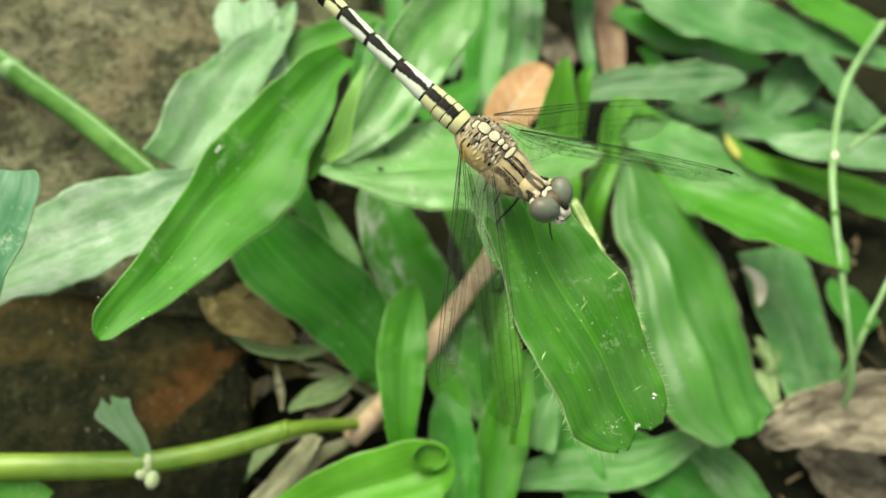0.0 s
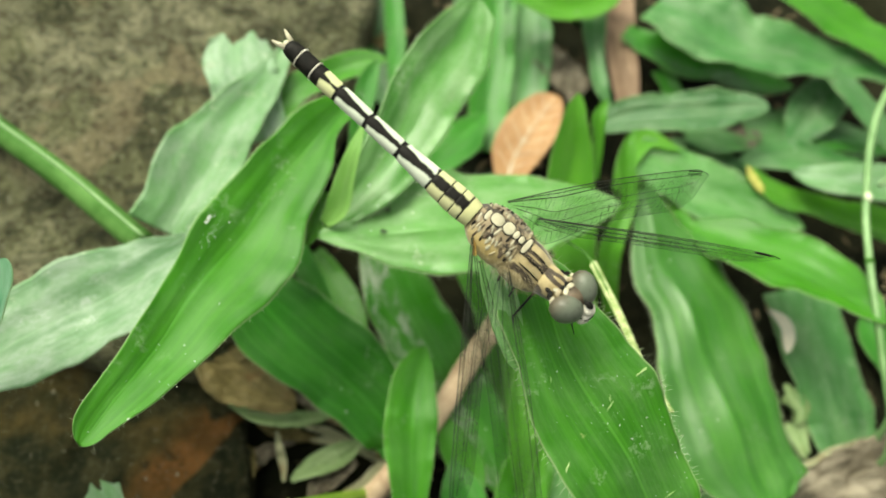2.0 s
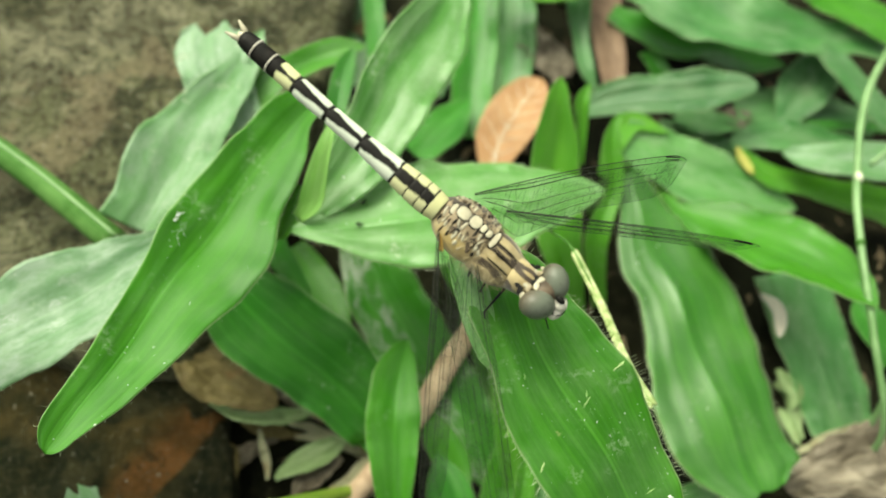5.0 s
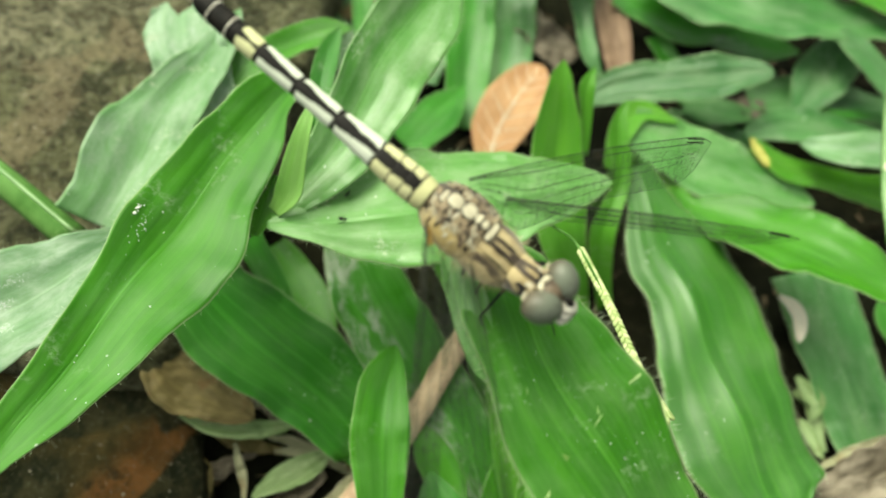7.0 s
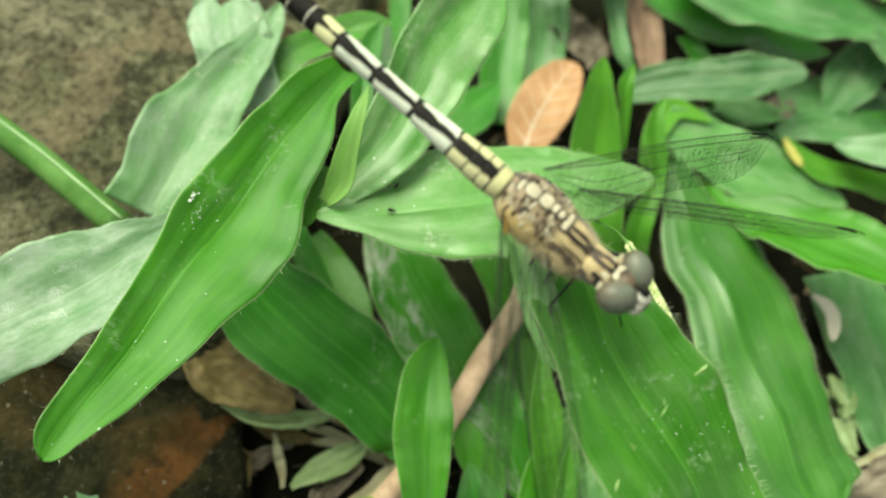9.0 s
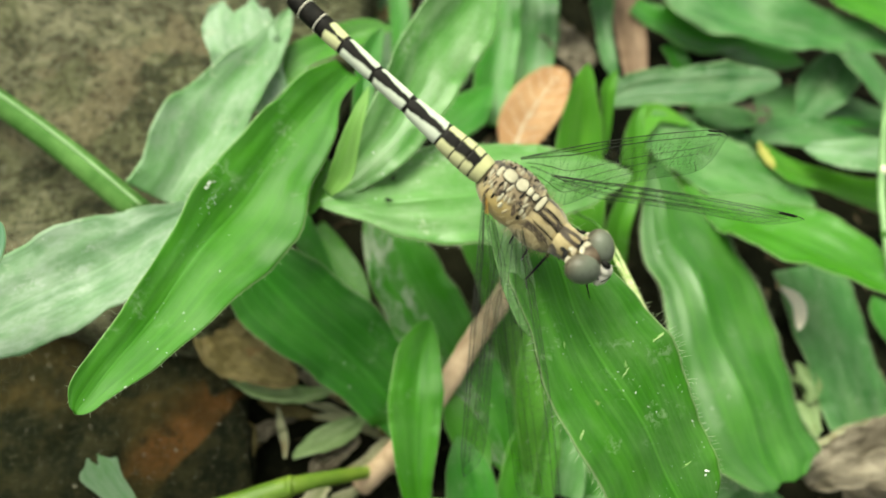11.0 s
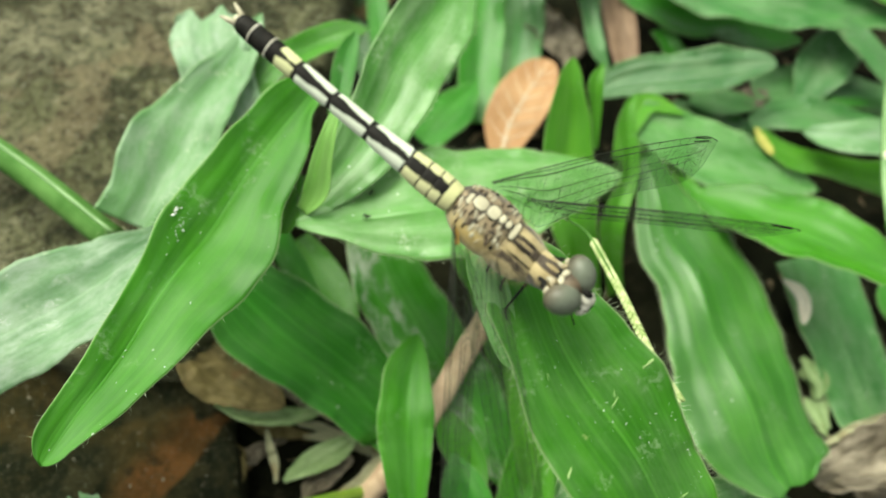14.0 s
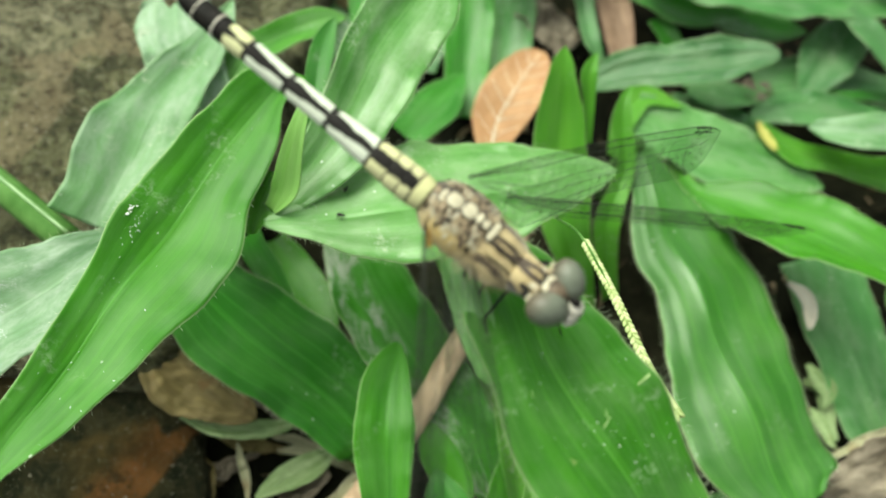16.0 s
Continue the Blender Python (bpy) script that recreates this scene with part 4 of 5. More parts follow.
dead_leaf("fallen_leaf", "red", [(5.1, 12.3, -4, 1.79), (6.5, 17.3, -4, 3.64), (8.8, 21.4, -3, 4.05), (11.4, 25.5, -3, 3.03), (13.6, 28.6, -3, 0)], seed=50)
dead_leaf("withered_leaf", "brown", [(-35.2, -14.6, 1, 1.2), (-32, -18.4, 0, 3.5), (-28.0, -20.6, 0, 3.0), (-23.2, -23.2, 0, 0)], seed=51)
dead_leaf("faded_blade", "sage", [(-31.2, -22.8, 0, 0.13), (-27.4, -23.7, -1, 1.07), (-22.9, -23.8, -2, 1.02), (-18.6, -23.2, -2, 0)], seed=52)
dead_leaf("faded_blade", "sage", [(-23.5, -30.6, -5, 0.34), (-20.5, -28.7, -5, 1.43), (-17.3, -27.2, -5, 1.45), (-14.5, -25.3, -5, 0.21)], seed=53)
dead_leaf("dry_leaf", "taupe", [(38.8, -33.2, -2, 1.43), (44.6, -31.4, 2, 3.79), (53.7, -30.8, 3, 5.77), (65.4, -31.8, 2, 6.04)], seed=54)
dead_leaf("dry_leaf", "taupe", [(47.7, -32.4, -7, 2.76), (52.8, -37.1, -6, 4.99), (57.9, -43, -6, 4.03)], seed=55)
dead_leaf("dry_strip", "rust", [(26.4, 52.2, -5, 2.99), (25.8, 40, -5, 2.69), (26.2, 30.1, -6, 2.07)], seed=56)
dead_leaf("leaf_flake", "cream", [(40.9, -7.4, -1.6, 0.3), (42.3, -8.8, -1.6, 0.95), (42.8, -10.4, -1.6, 1.0), (42.6, -12.0, -1.6, 0.8), (42.1, -13.6, -1.6, 0)], seed=57)
dead_leaf("litter_leaf", "taupe", [(11.4, 39.5, -6, 2.26), (14.9, 35.8, -6, 3.31), (18.2, 31, -6, 2.68)], seed=58)
blade(low_shoot, "mature", [(-25.2, -1.5, 9, 1.3), (-24.0, -5.6, 8, 1.5), (-21.8, -8.9, 5, 1.5), (-19.6, -13.1, 3, 1.1), (-18.2, -15.9, 2, 0)], fold=0.17, wave=0.3, seed=70)
blade(front_shoot, "mature", [(16, -43.4, -5, 2.28), (13.5, -35, -4, 3.73), (9.7, -27.9, -3, 3.69), (7.1, -22, -2, 0)], fold=0.17, wave=0.4, seed=71)
blade(front_shoot, "fresh", [(2.2, -44.7, -3, 2.1), (3.1, -37.3, -2, 3.29), (5, -30.2, -1, 3.06), (7.6, -23.1, -1, 0)], fold=0.21, wave=0.4, seed=72)
blade(front_shoot, "mature", [(35.4, -43.5, -6, 2.01), (27.2, -38.1, -5, 3.69), (19.8, -34.6, -5, 3.62), (13, -33.3, -5, 1.16)], fold=0.17, wave=0.4, seed=73)
blade(front_shoot, "dusty", [(39.2, -42, -6, 2.54), (34.5, -36.7, -5, 3.15), (29.9, -32.7, -5, 1.71)], fold=0.17, wave=0.4, seed=74)
blade(front_shoot, "fresh", [(-3.9, -35.6, -1, 1.93), (-2.5, -31, 0, 2.12), (-4.2, -27.3, 1, 2.01), (-5.3, -23.8, 1, 0)], fold=0.17, wave=0.6, hairs=0.4, seed=75)
blade(front_shoot, "dusty", [(8.2, -35.3, -2, 2.32), (9.3, -31.3, -1, 2.07), (10.4, -28, -1, 0)], fold=0.17, wave=0.4, seed=76)
blade(far_shoot, "shaded", [(62, -14.6, -7, 2.96), (58.5, -9.6, -6, 2.65), (57.3, -6.2, -6, 0)], fold=0.17, wave=0.3, seed=77)
blade(far_shoot, "mature", [(32.1, 36.5, -5, 1.61), (34.5, 31.3, -6, 1.77), (35.9, 25.6, -7, 0.8)], fold=0.26, wave=0.3, seed=78)
blade(far_shoot, "dull", [(35.4, 25.1, -6, 2.04), (40.3, 23.5, -6, 2.56), (45.4, 23.3, -6, 1.09)], fold=0.17, wave=0.6, ragged=0.5, seed=79)
blade(far_shoot, "mature", [(70.2, 22.2, -4, 0.88), (59.7, 22.5, -4, 0.88), (53.5, 23.4, -4, 0.45)], fold=0.17, wave=0.2, seed=80)
blade(far_shoot, "mature", [(-6.2, 13, -1, 2.49), (-1.6, 18.7, -2, 3.06), (2.3, 24.5, -3, 0)], fold=0.17, wave=0.3, seed=81)
dead_leaf("grass_bit", "sage", [(43.1, -16.8, -5.5, 0.4), (44.0, -18.8, -5.5, 1.2), (44.8, -20.3, -5.5, 1.1), (43.9, -22.3, -5.5, 0.3)], seed=82)
dead_leaf("grass_bit", "sage", [(41.0, -22.8, -3.5, 0.3), (41.6, -24.3, -3.5, 0.7), (42.2, -26.5, -3.5, 0.5), (42.8, -27.6, -3.5, 0.2)], seed=182)
dead_leaf("litter_leaf", "sage", [(42.8, -18.5, -6.5, 0.4), (44.8, -20.4, -6.5, 0.9), (44.4, -23.9, -6.5, 1.0), (44.8, -26.1, -6.5, 0.5)], seed=183)
dead_leaf("grass_bit", "straw", [(-14.5, -32.3, -5, 0.87), (-12.9, -30.4, -4, 1.14), (-11.2, -28.3, -4, 0.68)], seed=83)
dead_leaf("grass_bit", "straw", [(-27.1, -43.5, -4, 1.04), (-22.8, -38.6, -4, 1.42), (-19.7, -33.7, -5, 1.1)], seed=84)
dead_leaf("grass_bit", "straw", [(41.7, -28.7, -2, 0.33), (46, -27, -1, 0.8), (53.4, -25.7, 0, 1.02)], seed=85)
dead_leaf("grass_bit", "straw", [(-17.1, -32.5, -6, 0.54), (-14.5, -30.6, -6, 0.82), (-12.4, -27.9, -6, 0.41)], seed=86)
dead_leaf("grass_bit", "straw", [(-21.5, -25.3, -6, 0.28), (-17.4, -25.6, -6, 0.69), (-13.9, -27.2, -6, 0.27)], seed=87)
dead_leaf("grass_bit", "straw", [(-25.7, -24.9, -4, 0.2), (-24.8, -27.7, -5, 0.53), (-24.3, -30.6, -5, 0.26)], seed=88)
dead_leaf("litter_leaf", "brown", [(-20.7, -19.8, -7.0, 0.4), (-18.2, -21.8, -7.0, 1.3), (-15.5, -22.9, -7.0, 1.2), (-13.1, -23.6, -7.0, 0.2)], seed=190)
dead_leaf("grass_bit", "straw", [(-22.7, -23.4, -6.5, 0.2), (-18.8, -24.4, -6.5, 0.6), (-14.2, -27.0, -6.5, 0.5), (-10.4, -27.6, -6.5, 0.2)], seed=191)
dead_leaf("grass_bit", "straw", [(-15.3, -34.0, -6.0, 0.5), (-19.5, -36.3, -6.0, 1.0), (-23.5, -40.0, -6.0, 1.1), (-25.3, -42.1, -6.0, 0.6)], seed=192)
dead_leaf("litter_leaf", "brown", [(-14.3, -24.6, -6.5, 0.3), (-12.3, -26.9, -6.5, 1.0), (-11.1, -29.2, -6.5, 0.9), (-10.3, -31.1, -6.5, 0.2)], seed=193)
dead_leaf("grass_bit", "straw", [(-27.9, -37.2, -6.5, 0.2), (-26.1, -35.0, -6.5, 0.5), (-22.6, -33.4, -6.5, 0.5), (-18.3, -32.5, -6.5, 0.2)], seed=194)
dead_leaf("litter_leaf", "taupe", [(-29.7, -28.1, -7.5, 0.3), (-28.0, -27.2, -7.5, 1.0), (-25.5, -26.4, -7.5, 0.9), (-23.3, -25.6, -7.5, 0.2)], seed=195)
dead_leaf("grass_bit", "sage", [(-30.0, -41.8, -4.5, 0.5), (-27.7, -38.3, -4.5, 0.9), (-25.2, -35.4, -4.5, 0.8), (-23.9, -34.0, -4.5, 0.3)], seed=196)
# Yellow tip of the curled young blade, added as a separate piece.
dead_leaf("yellowed_tip", "yellow", [(41.7, 15.7, -0.8, 0.3), (41.9, 14.2, -0.8, 0.7), (42.5, 12.6, -0.8, 0.75), (43.1, 11.2, -0.8, 0)], seed=90)
blade(far_shoot, "dim", [(-12.1, 25.9, -4, 1.81), (-15.7, 32.4, -4, 3.03), (-20.1, 35.6, -5, 3.35), (-23.5, 35.9, -6, 0)], fold=0.15, wave=0.3, seed=91)
blade(far_shoot, "dim", [(-23.3, 32.8, -6, 1.31), (-21.1, 39.7, -6, 2.02), (-20.7, 50.4, -6, 1.81)], fold=0.15, wave=0.3, seed=92)
blade(far_shoot, "dim", [(-16.7, 39.9, -7, 1.38), (-14.6, 43.8, -6, 1.82), (-12.5, 51.5, -5, 1.85)], fold=0.15, wave=0.3, seed=93)
blade(far_shoot, "dull", [(-3.4, 27.1, -6, 2.16), (-1.1, 34.9, -6, 2.48), (0.7, 50.3, -6, 2.34)], fold=0.15, wave=0.3, seed=94)
blade(far_shoot, "mature", [(36.2, 46.7, -6, 2.53), (41.3, 41.1, -6, 3.81), (47.4, 37, -6, 3.79), (56, 35.4, -6, 0)], fold=0.15, wave=0.3, seed=95)
blade(far_shoot, "dull", [(46.1, 26.9, -7, 2.15), (52.3, 27.2, -6, 3.35), (59.8, 26.2, -6, 3.52), (68.1, 24.1, -6, 2.37)], fold=0.15, wave=0.3, seed=96)
blade(far_shoot, "dull", [(32.3, 22.6, -7, 2.25), (37.4, 20.2, -7, 3.34), (44.4, 17.8, -7, 2.75), (48.9, 17, -7, 0)], fold=0.15, wave=0.3, seed=97)
# FRONT's left margin as a strip, painted pale as if tilted to the light.
blade(front_shoot, "silky", [(-6.4, -22, 40.9, 0.9), (-5.9, -24.1, 40.8, 1.3), (-5.2, -27.2, 40.5, 1.25), (-4.8, -29.7, 40.1, 0.7), (-4.4, -31, 39.8, 0)], fold=-0.1, wave=0.2, seed=98)
blade(front_shoot, "deep", [(0.1, 4.8, -6.0, 1.2), (0.8, -3.0, -6.0, 1.7), (2.2, -10.3, -6.0, 1.9), (3.5, -17.3, -6.0, 1.6), (4.0, -22.3, -6.0, 0)], fold=0.15, wave=0.2, seed=99)
blade(front_shoot, "bright", [(3.9, -13.4, -3.0, 1.0), (4.5, -20.1, -3.0, 1.7), (4.6, -27.3, -3.0, 2.0), (4.4, -34.8, -3.0, 1.6)], fold=0.2, wave=0.2, seed=111)
blade(side_shoot, "bright", [(20.3, 9.2, 0.6, 1.1), (22.3, 14.7, 0.6, 1.6), (25.5, 18.4, 0.6, 1.7), (30.8, 16.9, 0.6, 0)], fold=0.3, wave=0.2, seed=112)
blade(side_shoot, "bright", [(26.2, 10.0, -0.5, 0.5), (28.8, 6.4, -0.5, 1.4), (31.3, 2.5, -0.5, 1.6), (33.5, -2.1, -0.5, 0.9)], fold=0.3, wave=0.2, seed=113)
blade(low_shoot, "lush", [(-22.7, 1.4, -7.0, 1.4), (-19.9, -2.6, -7.5, 2.2), (-17.1, -7.7, -7.5, 2.2), (-15.3, -12.7, -7.0, 0.7)], fold=0.2, wave=0.3, seed=115)
dead_leaf("litter_leaf", "brown", [(-31, -26.2, -6, 0.3), (-29.5, -27.4, -6, 1.34), (-29.6, -29.9, -6, 1.57), (-31.2, -32.3, -6, 0.62)], seed=100)
dead_leaf("litter_leaf", "taupe", [(-24.5, -19.3, -7, 0.33), (-21.8, -20.3, -7, 1.33), (-19.2, -22, -7, 0.99), (-17.8, -23.3, -7, 0)], seed=101)
dead_leaf("litter_leaf", "brown", [(-28.2, -23.4, -7, 0.26), (-25.6, -24.3, -7, 0.84), (-22.3, -24.8, -7, 0.71), (-19.7, -25.3, -7, 0)], seed=102)
dead_leaf("litter_leaf", "taupe", [(-15.8, -27.8, -7, 0.64), (-17.7, -29.1, -7, 1.27), (-20.2, -31, -7, 1.14), (-21.4, -32.8, -7, 0.31)], seed=103)
dead_leaf("litter_leaf", "taupe", [(42.5, 25.4, -7, 0.77), (45.9, 24.6, -7, 2.25), (48.2, 22.7, -7, 1.69), (49.7, 21.3, -7, 0)], seed=104)
dead_leaf("litter_leaf", "brown", [(-16.2, 38.4, -7, 0.68), (-13.7, 40.2, -7, 1.94), (-10.2, 43.3, -7, 1.46)], seed=105)

tube("stem", [(14, -24, -10), (8, -27, 15), (1.0, -30, 35.2)], 0.6, STEM, FRONT)


def rolled_tip(parent, at, axis, radius, length):
    """A young blade's end rolled into an open tube with a lapping edge, in millimetres."""
    axis = unit(np.array(axis, float))
    a = unit(np.cross(axis, [0, 1.0, 0]))
    b = np.cross(axis, a)
    turns, rows = 44, 8
    verts, uvs, faces = [], [], []
    for wall in (0.0, 0.14):
        for i in range(rows):
            for j in range(turns):
                q = 2.6 * math.pi * j / (turns - 1)
                r = radius * (1 - 0.09 * q / math.pi) * (0.8 + 0.2 * i / (rows - 1)) - wall
                verts.append(np.array(at) + axis * length * (i / (rows - 1) - 1) + r * (a * math.cos(q) + 0.72 * b * math.sin(q)))
                uvs.append((j / (turns - 1), i / 40.0))
    o = rows * turns
    for i in range(rows - 1):
        for j in range(turns - 1):
            k = i * turns + j
            faces += [(k, k + 1, k + turns + 1, k + turns), (o + k + turns, o + k + turns + 1, o + k + 1, o + k)]
    for j in range(turns - 1):
        k = (rows - 1) * turns + j
        faces.append((k, k + 1, o + k + 1, o + k))
    return mesh_ob("rolled_tip", np.array(verts) * MM, faces, LEAF["young"], parent, "blade end rolled into an open tube", uvs)


rolled_tip(front_shoot, (-6.8, -39.5, 9.6), (0.05, -0.25, 1.0), 2.3, 4.0)


def spot(blade_ob, i, j):
    """A place on the upper face of a blade (0 to 45 from base to tip, 0 to 14 from right to left), in millimetres."""
    i, j = i * (ROWS - 1) / 45, j * (COLS - 1) / 14
    a, b = min(int(i), ROWS - 2), min(int(j), COLS - 2)
    v = blade_ob.data.vertices
    p, q = [np.array(v[r * COLS + b].co) * (1 - j + b) + np.array(v[r * COLS + b + 1].co) * (j - b) for r in (a, a + 1)]
    return (p * (1 - i + a) + q * (i - a)) / MM


def scar(blade_ob, i, j, length, turn, wide=0.085):
    """A pale torn line in the blade's skin."""
    p = spot(blade_ob, i, j)
    along = unit(spot(blade_ob, i + 1, j) - p)
    side = unit(spot(blade_ob, i, j - 1) - p)
    d = along * math.cos(radians(turn)) + side * math.sin(radians(turn))
    rng = np.random.RandomState(int(i * 10 + j))
    line = [p + d * length * (t - 0.5) + side * (0.15 * length * t * t + 0.12 * rng.randn() * length) for t in np.linspace(0, 1, 9)]
    v, f = tube_data(spline(line, 24), wide * (0.35 + 0.9 * rng.rand(24)) * np.sin(np.linspace(0.15, 3.0, 24)), 6)
    mesh_ob("scar", v * MM, f, SCAR, blade_ob, "pale yellowish scar")


def flecks(blade_ob, i, j, spread, count, size, seed):
    """White specks strewn round a place of a blade."""
    rng = np.random.RandomState(seed)
    pieces = []
    for k in range(count):
        a = min(44, max(1, i + spread * rng.randn()))
        b = min(13, max(1, j + 0.45 * spread * rng.randn()))
        r = size * (0.4 + rng.rand() ** 2)
        pieces.append(ellipsoid(spot(blade_ob, a, b), (r * (1 + rng.rand()), r, r * 0.5), 6, 4, Euler((0, 0, 6 * rng.rand())).to_quaternion()))
    v, f = joined(pieces)
    mesh_ob("white_specks", v * MM, f, DUST, blade_ob, "whitish specks and dust grains")["kind"] = "stuff"


for place in ((20, 8.4, 1.1, 65), (19.4, 8.8, 0.7, 10), (18.6, 13, 1.2, 75), (15, 4, 0.5, 8), (22, 1.2, 0.9, 60), (33, 10, 0.7, 80)):
    scar(FRONT, *place)
flecks(FRONT, 24, 9, 9.0, 90, 0.036, 5)
flecks(FRONT, 37, 4, 2.0, 40, 0.045, 15)
flecks(FRONT, 36, 12, 0.4, 3, 0.13, 6)
flecks(FRONT, 43.5, 8, 0.7, 24, 0.06, 14)
flecks(BROAD, 19.6, 1.5, 0.3, 9, 0.12, 7)
flecks(BROAD, 20.4, 3.2, 0.9, 34, 0.05, 8)
flecks(CHALKY, 16, 9, 1.1, 150, 0.034, 11)
flecks(CHALKY, 22, 5, 0.9, 130, 0.036, 12)
flecks(CHALKY, 27, 10, 0.8, 110, 0.034, 13)
flecks(CHALKY, 24, 8, 0.6, 80, 0.036, 16)
flecks(BROAD, 24, 7, 9.0, 30, 0.045, 9)


# ---- stems and twigs ----
def runner():
    ob = thing("grass_runner", "creeping yellow-green grass runner with a whitish node", "grass runner")
    tube("internode", [(-59.2, -40.7, 3.0), (-46.8, -40.3, 3.0), (-38.2, -39.7, 3.0)], 1.5, RUNNER, ob)
    tube("internode", [(-38.2, -39.7, 3.0), (-31.0, -38.0, 3.0), (-23.2, -35.4, 3.0)], 1.32, RUNNER, ob, taper=0.9)
    tube("internode", [(-23.2, -35.4, 3.0), (-19.7, -34.2, 1.0), (-14.2, -32.3, -4.0)], 1.02, RUNNER, ob, taper=0.7)
    v, f = joined([ellipsoid((-38.2, -39.7, 3.0), (1.0, 1.5, 1.5)), ellipsoid((-37.4, -41.6, 3.4), (0.8, 1.0, 0.8)), ellipsoid((-38.6, -41.0, 3.6), (0.7, 0.7, 0.6))])
    mesh_ob("node", v * MM, f, SHEATH, ob, "whitish swollen node with root stubs")
    v, f = ellipsoid((-23.2, -35.4, 3.0), (0.6, 1.25, 1.25))
    mesh_ob("node", v * MM, f, RUNNER, ob)
    c = blade(ob, "hazy", [(-38.4, -39.2, 4.0, 0.8), (-39.6, -37.4, 5.0, 1.1), (-41.2, -35.8, 5.5, 1.5), (-42.4, -34.4, 5.6, 2.0), (-43.0, -33.4, 5.4, 1.0)], fold=0.5, wave=0.2, ragged=0.7, tip=0.4, seed=61)
    c.name = "bract"
    return ob


runner()
stem = thing("grass_culm", "thick green grass stem leaning across the stone", "grass stem")
tube("stalk", [(-67.4, 13.1, 8.6), (-59.9, 7.7, 9.4), (-50.8, 0.6, 11.0), (-40.5, -8.3, 13.0)], 1.55, STEM, stem, n=30)
tube("ridge", [(-67.0, 13.3, 10.1), (-59.5, 7.9, 10.9), (-50.4, 0.8, 12.5), (-40.2, -8.1, 14.5)], 0.22, CULM, stem, "pale lengthwise ridge", n=30)
v, f = ellipsoid((-62.0, 9.2, 9.2), (1.7, 1.7, 1.7), 14, 10)
mesh_ob("node", v * MM, f, CULM, stem, "pale ring node")
twig = thing("twig", "bare light brown dry twig under the grass blades", "twig")
tube("stick", [(7.5, -0.5, 0.5), (2.9, -8.9, 2.6), (1.5, -11.9, 3.0), (-2.6, -18.0, 2.6), (-6.2, -23.8, 1.6), (-11.4, -30.3, -1.6), (-15.2, -33.6, -6.0)], 1.35, TWIG, twig, n=60, sides=12, knots=0.07, seed=4)


def culm(label, points, radius, seed):
    ob = thing("grass_culm", label, "grass stem", group="thin culms")
    tube("stalk", points, radius, CULM, ob, n=40, taper=0.8)
    v, f = ellipsoid(points[len(points) // 2], (radius * 1.2,) * 3, 10, 8)
    mesh_ob("node", v * MM, f, STEM, ob, "slightly swollen node")
    return ob


c = culm("thin arching pale green grass culm with a white fleck", [(62.5, 28.3, 14.0), (53.0, 15.0, 14.0), (47.3, 1.1, 15.0), (45.5, -7.6, 15.0), (45.4, -18.6, 13.0), (47.9, -28.7, 6.0), (48.5, -31, -8)], 0.5, 1)
v, f = ellipsoid((47.4, 1.3, 15.4), (0.5, 0.7, 0.5))
mesh_ob("fleck", v * MM, f, SHEATH, c, "white fleck")
culm("short thin green grass culm", [(66, 17, -8), (63.3, 14.2, 9.0), (57.2, 9.2, 11.0), (53.7, 6.6, 10.0)], 0.45, 2)
culm("thin upright green grass culm by the dry leaf", [(49.0, -28.5, -9), (48.8, -26.5, 3.0), (49.8, -20.9, 10.0), (55.7, -10.9, 13.0)], 0.45, 3)


def seed_spike():
    ob = thing("grass_spike", "slender yellow-green flowering spike of grass", "grass spike")
    pts = [(6.0, 6.0, -8), (7.0, 0.0, 6), (7.6, -8.0, 17), (8.1, -12.4, 22.0), (9.7, -19.3, 24.0), (11.0, -26.3, 26.0), (12.4, -30.3, 27.0)]
    tube("axis", pts, 0.16, STEM, ob, n=40, taper=0.7)
    line = spline(pts[3:], 80)
    for i, p in enumerate(line[2:]):
        d = unit(line[min(i + 3, 79)] - line[i + 1])
        s = unit(np.cross(d, [0, 0, 1.0])) * (1 if i % 2 else -1)
        turn = Vector(unit(d + 0.6 * s)).to_track_quat("X", "Z")
        v, f = ellipsoid(p + s * 0.2 + [0, 0, 0.08], (0.40, 0.25, 0.22), 8, 6, turn)
        mesh_ob("spikelet", v * MM, f, SPIKE, ob)
    return ob


seed_spike()


